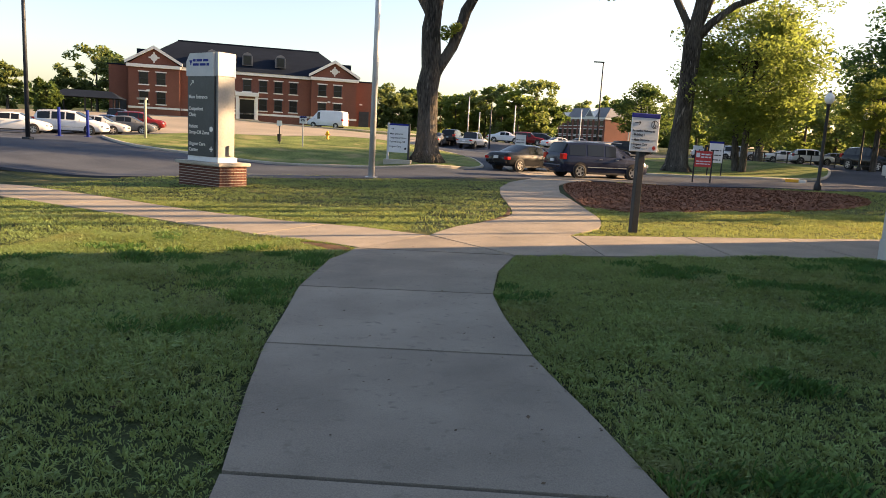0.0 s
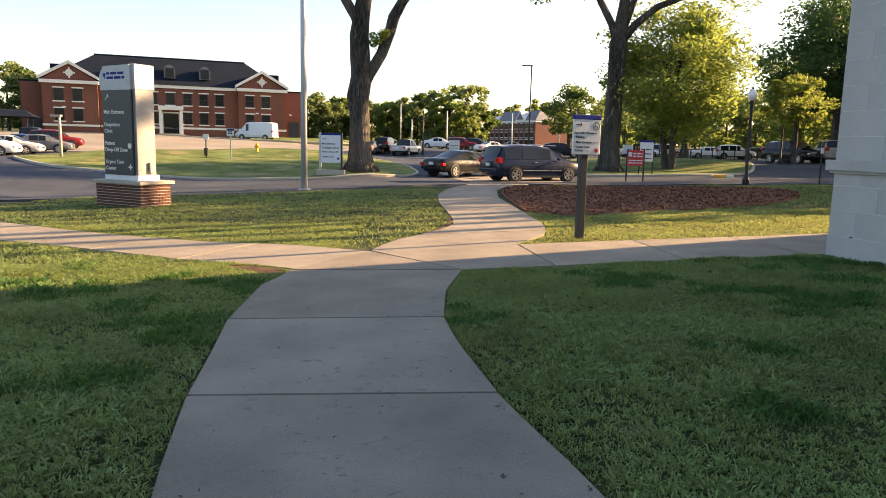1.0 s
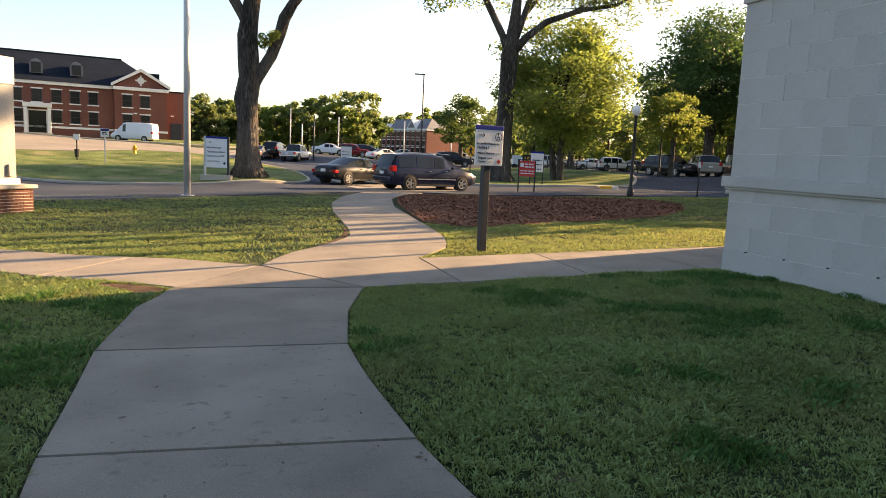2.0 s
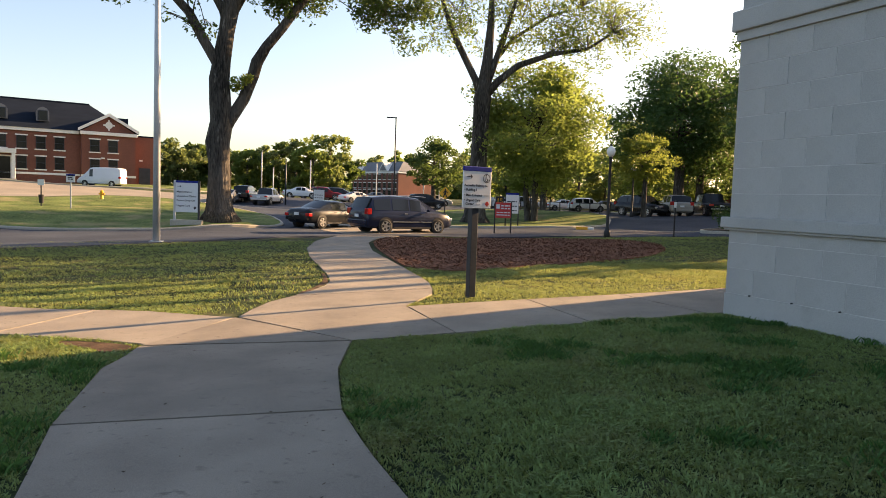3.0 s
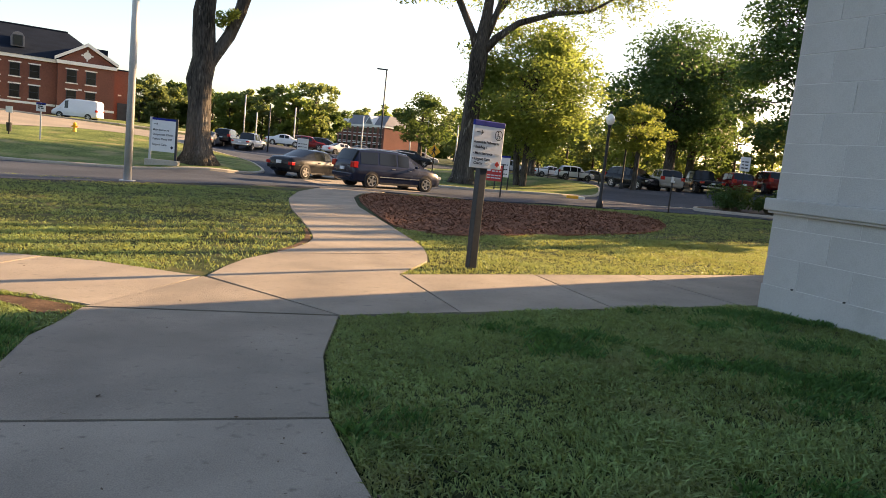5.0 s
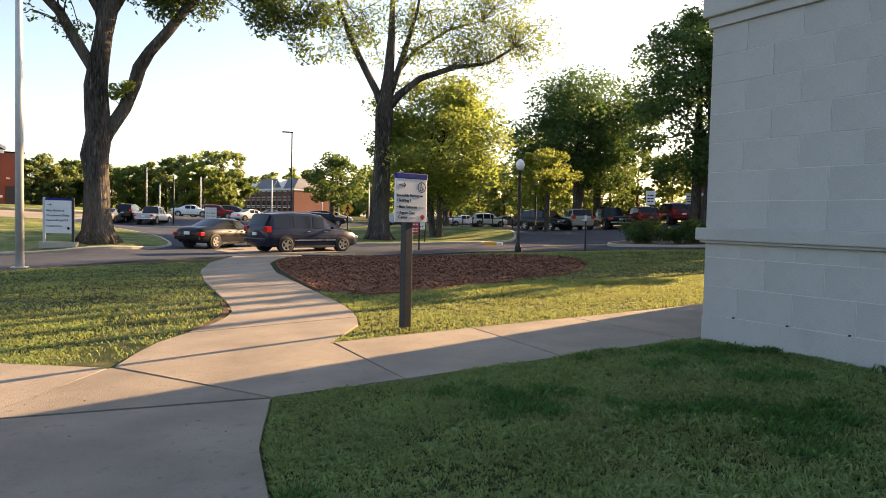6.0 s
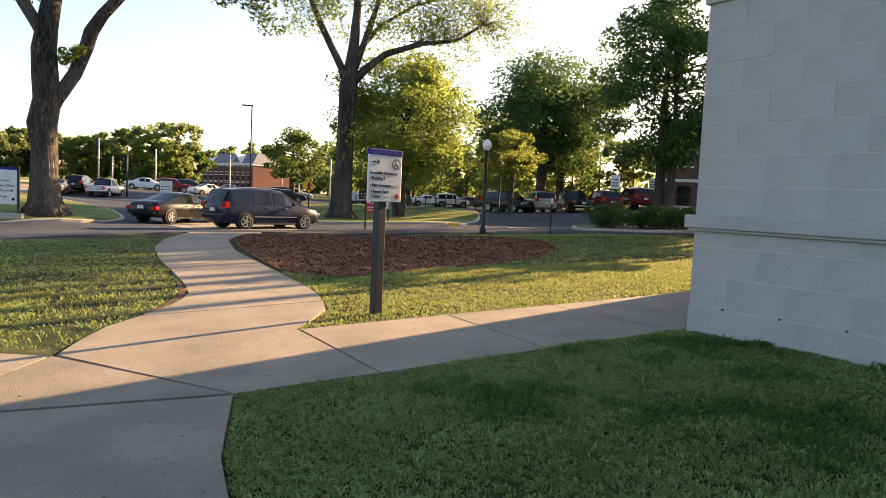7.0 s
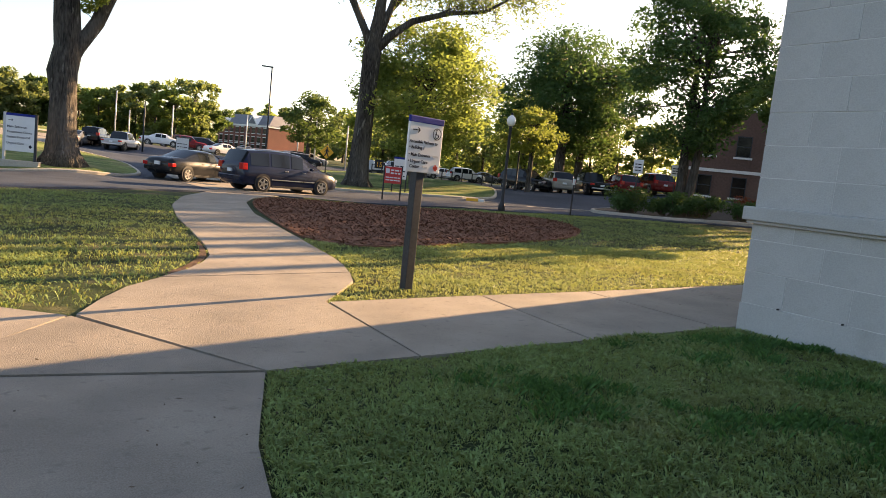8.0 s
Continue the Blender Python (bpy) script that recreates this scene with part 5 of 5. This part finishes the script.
def crossing_sign():
    th = empty("crossing_sign", on(10.2, 49.9, -8, .1), "yellow diamond pedestrian crossing sign on dark post", "sign")
    part("post", box(-.035, -.03, -.2, .035, .03, 2.5), "black", th)
    p = part("panel", box(-.31, -.06, -.31, .31, -.032, .31, .02), "signyellow", th)
    p.matrix_local = pose(0, 0, 2.0, 0, 45)
    f = bmesh.new()
    bmesh.ops.create_circle(f, cap_ends=True, segments=12, radius=.05, matrix=pose(0, -.063, 2.26, 90))
    for a, b, w in (((0, 2.2), (-.01, 1.98), .06), ((-.01, 2.0), (.12, 1.72), .035), ((-.01, 2.0), (-.13, 1.74), .035), ((.02, 2.16), (.15, 2.02), .025), ((-.02, 2.16), (-.14, 2.0), .025)):
        tube([(a[0], -.063, a[1]), (b[0], -.063, b[1])], [w, w], 6, f)
    part("symbol", f, "signdark", th)


crossing_sign()
th = empty("marker_stake", on(17.3, 32.0), "thin dark stake with small white tag at the road edge", "stake")
part("stake", box(-.025, -.025, -.2, .025, .025, 1.7), "black", th)
part("tag", box(-.05, -.03, 1.35, .05, .03, 1.6, .005), "signface", th)


def hydrant(x, y, material, label, h=.75):
    th = empty("hydrant", on(x, y, dz=.12), label, "hydrant")
    part("barrel", lathe([(.14, -.1), (.14, .05), (.1, .08), (.1, h * .72), (.13, h * .76), (.11, h * .88), (.05, h)], 12), material, th, "", True)
    part("cap", tube([(-.19, 0, h * .55), (.19, 0, h * .55)], [.06, .06], 8), material, th)


hydrant(-12.9, 55, "signyellow", "small yellow hydrant on the lawn", .6)
th = empty("bin_post", on(-14.5, 48.3, dz=.1), "thin post with dark bin and small sign on the lawn", "post")
part("post", box(-.03, -.03, -.2, .03, .03, 1.6), "black", th)
part("bin", lathe([(.12, .2), (.15, .6), (.15, .7)], 12), "black", th)
part("plate", box(-.18, -.05, 1.25, .18, -.03, 1.6), "signface", th)


def speed_trailer(x, y, rz):
    th = empty("speed_trailer", on(x, y, rz), "small road-side speed display trailer with orange figures", "trailer")
    part("chassis", box(-1.1, -.5, .35, 1.1, .5, .5, .02), "black", th)
    for s in (-.7, .7):
        part("wheel", tube([(s, -.6, .3), (s, -.45, .3)], [.3, .3], 14), "tyre", th)
    part("cabinet", box(-.9, -.35, .5, 0, .35, 1.5, .03), "signface", th)
    dp = part("display", box(.15, -.3, .7, 1.05, -.1, 1.6, .02), "black", th)
    writing("lettering", "15", .7, dp, pose(.25, -.305, .88), "signyellow")


speed_trailer(21.0, 77, -10)


def railing(x0, y0, x1, y1):
    """Low dark rail fence at the car park edge."""
    th = empty("railing", pose(0, 0, 0), "low dark metal rail fence by the car park", "fence")
    n = 16
    for k in range(n + 1):
        x, y = x0 + (x1 - x0) * k / n, y0 + (y1 - y0) * k / n
        z = terrain(x, y)
        part("post", box(x - .04, y - .04, z - .1, x + .04, y + .04, z + 1.0), "black", th)
    for h in (.45, .95):
        part("rail", tube([(x0 + (x1 - x0) * k / n, y0 + (y1 - y0) * k / n, terrain(x0 + (x1 - x0) * k / n, y0 + (y1 - y0) * k / n) + h) for k in range(n + 1)], [.03] * (n + 1), 6), "black", th)


railing(18.5, 68.5, 32, 62.5)


# ---- vehicles ----
PROFILE = {
    # x from the tail, underside, belt line, top line, half width, half roof width
    "sedan": (4.85, [(0, .5, .74, .78, .72, .6), (.06, .36, .82, .92, .82, .62), (.25, .26, .88, 1.02, .88, .66), (.95, .22, .93, 1.06, .91, .66), (1.75, .2, .95, 1.42, .92, .62), (2.45, .2, .94, 1.46, .92, .62), (3.0, .2, .93, 1.40, .92, .62), (3.75, .21, .90, 1.0, .91, .66), (4.45, .22, .78, .86, .88, .62), (4.75, .26, .66, .74, .8, .55), (4.85, .36, .56, .6, .66, .45)], (.98, 3.85), .325, {4, 5}, (3, 6)),
    "minivan": (5.15, [(0, .42, .94, .99, .82, .66), (.04, .32, 1.0, 1.1, .93, .76), (.1, .26, 1.03, 1.2, .97, .78), (.34, .23, 1.05, 1.70, .99, .76), (1.35, .2, 1.06, 1.77, 1.0, .79), (2.4, .2, 1.05, 1.77, 1.0, .79), (3.1, .2, 1.03, 1.69, 1.0, .77), (4.12, .21, 1.0, 1.13, .98, .74), (4.75, .23, .9, 1.0, .94, .68), (5.04, .27, .74, .86, .86, .6), (5.15, .36, .6, .68, .72, .5)], (1.0, 4.1), .345, {3, 4, 5}, (2, 6)),
    "suv": (4.75, [(0, .55, .98, 1.02, .8, .62), (.05, .42, 1.02, 1.12, .88, .72), (.14, .34, 1.04, 1.16, .92, .76), (.5, .3, 1.06, 1.66, .94, .74), (1.5, .26, 1.06, 1.74, .95, .76), (2.4, .26, 1.05, 1.74, .95, .76), (2.85, .26, 1.04, 1.66, .95, .74), (3.5, .27, 1.02, 1.12, .94, .7), (4.4, .3, .95, 1.02, .9, .66), (4.65, .34, .8, .9, .84, .6), (4.75, .45, .66, .7, .72, .5)], (.95, 3.8), .36, {3, 4, 5}, (2, 6)),
    "pickup": (5.7, [(0, .6, .95, 1.0, .9, .84), (.04, .48, 1.0, 1.05, .95, .88), (1.85, .4, 1.02, 1.07, .96, .88), (1.9, .36, 1.05, 1.1, .97, .8), (2.1, .34, 1.06, 1.82, .97, .74), (2.9, .34, 1.06, 1.86, .97, .76), (3.55, .34, 1.05, 1.8, .97, .74), (4.2, .35, 1.05, 1.18, .96, .74), (5.3, .38, 1.0, 1.1, .93, .7), (5.6, .42, .85, .95, .9, .65), (5.7, .5, .7, .75, .8, .55)], (1.2, 4.75), .39, {4, 5}, (3, 6)),
    "cargo": (5.8, [(0, .5, 1.2, 2.3, .94, .84), (.06, .4, 1.2, 2.42, .98, .86), (.5, .3, 1.2, 2.5, 1.0, .86), (2.2, .28, 1.2, 2.52, 1.0, .86), (3.6, .28, 1.2, 2.5, 1.0, .86), (4.1, .28, 1.2, 2.4, 1.0, .82), (4.95, .3, 1.18, 1.42, .98, .74), (5.5, .34, 1.0, 1.12, .94, .66), (5.75, .4, .8, .9, .86, .6), (5.8, .5, .7, .74, .75, .5)], (1.1, 4.65), .36, {4}, (99, 5)),
}


def vehicle(kind, colour, label, m, group="", trim="black"):
    """A car lofted over its stations; local x runs from the tail to the nose, the middle at 0."""
    L, st, axles, rw, side, (rear_i, wind_i) = PROFILE[kind]
    th = empty("car", m, label, "car" if kind not in ("pickup", "cargo") else "truck" if kind == "pickup" else "van", group)
    bm = bmesh.new()
    rings = []
    for x, zb, zt, zr, w, wr in st:
        zm = zb + (zt - zb) * .45
        half = [(w * .8, zb), (w * .97, zb + .08), (w, zm), (w * .985, zt - .03), (w * .95, zt), (wr + (w - wr) * .12, zr - (zr - zt) * .14), (wr * .8, zr - .012), (0, zr + .012)]
        pts = [(y, z) for y, z in half] + [(-y, z) for y, z in half[-2::-1]]
        rings.append([bm.verts.new((x - L / 2, -y, z)) for y, z in pts])
    glass_faces = []
    n = len(rings[0])
    for i, (r0, r1) in enumerate(zip(rings, rings[1:])):
        for k in range(n - 1):
            f = bm.faces.new((r0[k], r1[k], r1[k + 1], r0[k + 1]))
            if k in (4, n - 6) and i in side:
                glass_faces.append((f, .07))
            if i in (rear_i, wind_i) and k in (5, 6, 7, 8):
                glass_faces.append((f, 0))
        bm.faces.new((r0[0], r0[-1], r1[-1], r1[0]))
    bm.faces.new(rings[0][::-1])
    bm.faces.new(rings[-1])
    bmesh.ops.recalc_face_normals(bm, faces=bm.faces[:])
    panes = {}
    for f, ins in glass_faces:
        c = f.calc_center_median()
        s = 1 - ins * 1.6
        key = ("side_window", len(panes)) if ins else ("windscreen" if c.x > 0 else "rear_window", 0)
        gl = panes.setdefault(key, bmesh.new())
        gl.faces.new([gl.verts.new(c + (v.co - c) * s + f.normal * .008) for v in f.verts])
    body = part("body", bm, colour, th, "", False)
    for p in body.data.polygons:
        p.use_smooth = True
    body.data.set_sharp_from_angle(angle=radians(52))
    for (pane_name, _), gl in panes.items():
        bmesh.ops.remove_doubles(gl, verts=gl.verts[:], dist=.02)
        part(pane_name, gl, "glass", th, "", True)
    wy = st[4][4]
    for ax in axles:
        for s in (-1, 1):
            arch = part("wheel_arch", tube([(ax - L / 2, s * (wy - .25), rw + .02), (ax - L / 2, s * (wy + .004), rw + .02)], [rw * 1.17] * 2, 22), "black", th)
            wh = part("wheel", lathe([(rw * .6, -.1), (rw * .95, -.11), (rw, -.07), (rw, .07), (rw * .95, .11), (rw * .68, .112), (rw * .62, .09)], 22), "tyre", th, "", True)
            wh.matrix_local = pose(ax - L / 2, s * (wy - .09), rw - .01, -90 * s)
            rim = bmesh.new()
            bmesh.ops.create_circle(rim, cap_ends=True, segments=20, radius=rw * .3, matrix=Matrix.Translation((0, 0, .1)))
            for k in range(5):
                b = box(0, -.035, .095, rw * .66, .035, .112)
                b.transform(Matrix.Rotation(k * 1.2566, 4, "Z"))
                merged(rim, b)
            tube([(rw * .66 * math.cos(a * .3307), rw * .66 * math.sin(a * .3307), .1) for a in range(20)], [.015] * 20, 5, rim)
            part("rim", rim, "rim", wh)
    zt, w0 = st[1][2], st[2][4]
    for s in (-1, 1):
        tall = kind in ("minivan", "suv", "cargo")
        part("tail_lamp", box(-L / 2 - .012, s * w0 * .70, zt - .2 if not tall else zt - .12, -L / 2 + .22, s * (w0 + .012), zt - .04 if not tall else zt + .16, .02), "redlight", th)
        part("head_lamp", box(L / 2 - .35, s * st[-2][4] * .66, st[-2][2] - .12, L / 2 - .06, s * (st[-2][4] + .015), st[-2][2] + .02, .03), "headlight", th)
        part("mirror", box(st[wind_i][0] - L / 2 + .3, s * (wy - .06), st[wind_i][2] + .02, st[wind_i][0] - L / 2 + .4, s * (wy + .13), st[wind_i][2] + .13, .03), colour, th)
        for k in (0.42, 0.6):
            part("door_handle", box(L * k - L / 2 - .1, s * (wy - .01), st[4][2] - .14, L * k - L / 2 + .08, s * (wy + .02), st[4][2] - .11, .005), "rim" if kind == "minivan" else colour, th)
        part("sill_trim", box(axles[0] - L / 2 + rw * 1.3, s * (wy - .02), st[4][1] + .0, axles[1] - L / 2 - rw * 1.3, s * (wy + .008), st[4][1] + .09, .004), "black", th)
        if kind == "minivan":
            part("side_moulding", box(axles[0] - L / 2 + rw * 1.2, s * (wy - .01), .52, axles[1] - L / 2 - rw * 1.2, s * (wy + .012), .56, .004), "rim", th)
            part("roof_rail", tube([(-1.9, s * .72, 1.76), (-.2, s * .73, 1.81), (.9, s * .72, 1.77)], [.02] * 3, 6), "rim", th)
    part("rear_bumper", box(-L / 2 - .05, -w0 * .9, .42 if kind != "pickup" else .5, -L / 2 + .14, w0 * .9, .62, .04), colour if kind != "pickup" else "rim", th)
    part("number_plate", box(-L / 2 - .06, -.16, .66 if kind == "sedan" else .74, -L / 2 - .0, .16, .82 if kind == "sedan" else .88, .004), "signface", th)
    part("grille", box(L / 2 - .06, -.4, .5, L / 2 + .012, .4, .62, .01), "black", th)
    return th


P = {n: paint("paint_" + n, c) for n, c in (("navy", (.008, .012, .03)), ("black", (.008, .008, .009)), ("white", (.62, .62, .61)), ("silver", (.36, .37, .38)), ("grey", (.10, .105, .11)), ("red", (.13, .009, .009)), ("taupe", (.014, .015, .017)), ("blue", (.03, .06, .16)), ("champagne", (.30, .28, .245)))}


def at(kind, colour, label, x, y, az, group="", dz=0.0):
    """az: the way the nose points, clockwise from +y."""
    return vehicle(kind, P[colour], label, on(x, y, 90 - az, .02 + dz), group)


at("minivan", "navy", "dark navy minivan with chrome mouldings on the road", 5.6, 37.7, 64)
at("sedan", "taupe", "dark metallic saloon car turning off the road", 2.1, 42.3, 44)
lots = "cars in the car park"


def far(kind, colour, label, az, d, heading, t0=(.54, 5.2)):
    a = radians(az)
    return at(kind, colour, label, t0[0] + d * math.sin(a), t0[1] + d * math.cos(a), heading, lots)


O0 = (1.09, .73)
far("sedan", "white", "white saloon car parked by the road", -36.2, 60, 65, O0)
far("minivan", "white", "white minivan parked by the road", -32.6, 63, 75, O0)
far("sedan", "silver", "silver saloon car in the car park", -31.0, 65, 75, O0)
far("sedan", "blue", "dark blue saloon car in the car park", -30.2, 70, 70, O0)
far("pickup", "black", "dark pickup truck in the car park", -29.6, 80, 75, O0)
far("suv", "red", "red sport utility car in the car park", -28.2, 76, 70, O0)
far("sedan", "grey", "grey saloon car in the car park", -29.1, 67, 72, O0)
far("cargo", "white", "white cargo van parked before the brick building", -14.5, 106, -78, O0)
far("sedan", "grey", "grey saloon car in the car park", -5.6, 80, 14)
far("suv", "black", "black sport utility car in the car park", -4.4, 82, 12)
far("pickup", "silver", "silver pickup truck in the car park", -2.7, 80, 18)
far("sedan", "white", "white saloon car in the car park", .0, 92, 100)
far("sedan", "blue", "blue saloon car in the car park", 1.0, 96, 95)
far("suv", "red", "red sport utility car in the car park", 1.8, 94, 95)
far("minivan", "black", "dark minivan in the car park", 3.0, 95, 95)
far("sedan", "white", "white saloon car in the car park", 4.4, 92, 60)
far("sedan", "grey", "grey saloon car in the car park", 6.0, 112, 90)
far("sedan", "black", "black saloon car by the kerb in the car park", 8.6, 78, 97)
far("suv", "black", "black sport utility car in the car park", 10.2, 82, 97)
far("sedan", "silver", "silver saloon car in the car park", 10.8, 90, 97)
far("sedan", "white", "white saloon car far in the car park", 16.4, 92, 90)
far("suv", "silver", "silver car far in the car park", 18.2, 95, 90)
far("sedan", "white", "white saloon car far in the car park", 21.5, 92, 95)
far("suv", "white", "white sport utility car far in the car park", 23.4, 90, 95)
far("sedan", "grey", "grey saloon car far in the car park", 24.8, 92, 95)
far("suv", "black", "black sport utility car parked along the drive", 28.2, 59, 161)
far("suv", "champagne", "pale champagne sport utility car parked along the drive", 30.6, 60, 14)
far("pickup", "black", "black pickup truck parked along the drive", 33.2, 61, 12)
far("suv", "red", "dark red sport utility car parked along the drive", 35.6, 61, 14)
far("suv", "red", "dark red car parked along the drive", 38.0, 62, 14)


# ---- near grass ----
def grass_patch(n, x0, x1, y0, y1, hmin, hmax, seed, wide=.004, per=9):
    """Blades in small splayed tufts of their own height, with clumps and thin patches."""
    g = np.random.default_rng(seed)
    m = n // per
    tx, ty = g.uniform(x0, x1, m), g.uniform(y0, y1, m)
    d = 0.5 + 0.5 * np.sin(tx * 2.1 + np.sin(ty * 1.7) * 1.5) * np.sin(ty * 2.6 + np.sin(tx * 1.3) * 2)
    keep = g.uniform(0, 1, m) < .55 + .45 * d
    tx, ty, d = tx[keep], ty[keep], d[keep]
    m = len(tx)
    q = np.sin(tx * .9 + 1.3 * np.sin(ty * .7)) * np.sin(ty * 1.1 + np.sin(tx * .8)) + .5 * np.sin(tx * 4.3 + ty * 2.2) * np.sin(ty * 5.1 - tx)
    th = g.uniform(hmin, hmax, m) * (.6 + .5 * d + .5 * np.clip(q, -.3, 1))
    x, y, h = np.repeat(tx, per), np.repeat(ty, per), np.repeat(th, per) * g.uniform(.55, 1.2, m * per)
    b = g.uniform(0, 6.283, len(x))
    off = np.abs(g.normal(0, .019, len(x)))
    x, y = x + np.cos(b) * off, y + np.sin(b) * off
    keep = np.ones(len(x), bool)
    for ring in PAVED:
        keep &= ~inside(ring, x, y)
    x, y, h, b = x[keep], y[keep], h[keep], b[keep] + g.normal(0, .5, keep.sum())
    n = len(x)
    z = terrain_many(x, y) - .022
    lean = g.uniform(.3, 1.7, n) * h
    w = wide * g.uniform(.6, 1.4, n)
    lx, ly = np.cos(b) * lean, np.sin(b) * lean
    cx, cy = -np.sin(b + g.normal(0, .4, n)) * w, np.cos(b) * w
    v = np.stack([np.stack([x - cx * .6, y - cy * .6, z - .004], -1), np.stack([x + cx + lx * .5, y + cy + ly * .5, z + h * .75], -1), np.stack([x + lx, y + ly, z + h * .85], -1), np.stack([x - cx + lx * .4, y - cy + ly * .4, z + h * .7], -1)], 1).reshape(-1, 3)
    return v, np.arange(n * 4).reshape(-1, 4)


walk_main = [(edge_x(LEFT, y), y) for y in np.arange(-10, 10.1, .2)][::-1] + [(edge_x(RIGHT, y), y) for y in np.arange(-10, 10.1, .2)]
PAVED = [walk_main, [(-.98, 9.6), (1.28, 9.8), (28, 15.1), (27.6, 17.2), (2.19, 12.13), (-.05, 11.6)], WEST_NEAR[::-1] + WEST_FAR, NORTH_L[::-1] + NORTH_R, MULCH, *DIRT, [(6.2, 10.74), (12, -20), (60, -20), (60, 10), (12.6, 15)]]
parts_v, parts_f, bi = [], [], 0
for n, x0, x1, y0, y1, h0, h1, s, wd in ((500000, .9, 6.8, 3.0, 10.7, .024, .052, 1, .0044), (330000, -5.2, .4, 2.6, 10.6, .024, .054, 7, .0044), (110000, -10, -.5, 8, 16, .026, .058, 2, .0065), (130000, 2, 13, 12, 18, .026, .056, 3, .0062), (110000, -12, 2.5, 12, 29, .03, .06, 4, .0075), (110000, 6, 20, 14, 34, .03, .06, 5, .0075), (70000, -9, 9, -7, 2.8, .03, .06, 6, .0075)):
    v, f = grass_patch(n, x0, x1, y0, y1, h0, h1, s, wd, 9 if wd < .005 else 3)
    parts_v.append(v)
    parts_f.append(f + bi)
    bi += len(v)
gt = np.random.default_rng(77)
# coarser dark green tufts in loose groups, thicker towards the building
gxx, gyy = gt.uniform(-5, 7.0, 110), gt.uniform(2.4, 10.4, 110)
ok = gt.uniform(0, 1, 110) < .22 + .75 * np.clip((gxx - 2.2) / 2.5, 0, 1) + .35 * (gxx < -1)
gxx, gyy = gxx[ok], gyy[ok]
per = gt.integers(2, 8, len(gxx))
tx = np.repeat(gxx, per) + gt.normal(0, .26, per.sum())
ty = np.repeat(gyy, per) + gt.normal(0, .12, per.sum())
nb = 95
cx_, cy_ = np.repeat(tx, nb), np.repeat(ty, nb)
sz = np.repeat(gt.uniform(.04, .11, len(tx)), nb)
bx, by = cx_ + gt.normal(0, 1, len(cx_)) * sz, cy_ + gt.normal(0, 1, len(cx_)) * sz
ok = np.ones(len(bx), bool)
for ring in PAVED:
    ok &= ~inside(ring, bx, by)
bx, by = bx[ok], by[ok]
bh, ba = gt.uniform(.04, .085, len(bx)), gt.uniform(0, 6.283, len(bx))
bl, bw, bz = bh * gt.uniform(.2, 1.0, len(bx)), gt.uniform(.0025, .005, len(bx)), terrain_many(bx, by) - .02
ux, uy = np.cos(ba), np.sin(ba)
tv = np.stack([np.stack([bx + uy * bw, by - ux * bw, bz - .004], -1), np.stack([bx - uy * bw, by + ux * bw, bz - .004], -1), np.stack([bx + ux * bl * .45 - uy * bw, by + uy * bl * .45 + ux * bw, bz + bh * .7], -1), np.stack([bx + ux * bl, by + uy * bl, bz + bh * .9], -1)], 1).reshape(-1, 3)
# dead leaves and crumbs on the slabs and along their edges
gl = np.random.default_rng(31)
nl = 900
ly_ = gl.uniform(2.5, 26, nl)
lx_ = np.where(ly_ < 9.9, np.where(gl.uniform(0, 1, nl) < .55, np.interp(ly_, [p[0] for p in RIGHT], [p[1] for p in RIGHT]) + gl.normal(.1, .25, nl), gl.uniform(-.9, 1.6, nl)), gl.uniform(-5, 9, nl))
lz_ = terrain_many(lx_, ly_) + .007
la, lr = gl.uniform(0, 6.283, nl), gl.uniform(.004, .017, nl) * np.where(gl.uniform(0, 1, nl) < .12, 1.7, 1)
lv = np.stack([np.stack([lx_ + np.cos(la + k * 1.571) * lr * (1, .45)[k % 2], ly_ + np.sin(la + k * 1.571) * lr * (1, .45)[k % 2], lz_ + gl.uniform(0, .006, nl)], -1) for k in range(4)], 1).reshape(-1, 3)
tagged(raw("leaf_litter", lv, np.arange(nl * 4).reshape(-1, 4), "litter"), "small dead leaves and crumbs on the path", "litter", kind="stuff")
tagged(raw("grass_tuft", tv, np.arange(len(tv)).reshape(-1, 4), "tuft"), "taller dark green tufts of grass in the lawn", "grass", kind="stuff")
tagged(raw("grass", np.concatenate(parts_v), np.concatenate(parts_f), "blade"), "short green grass blades of the lawn", "grass", kind="stuff")
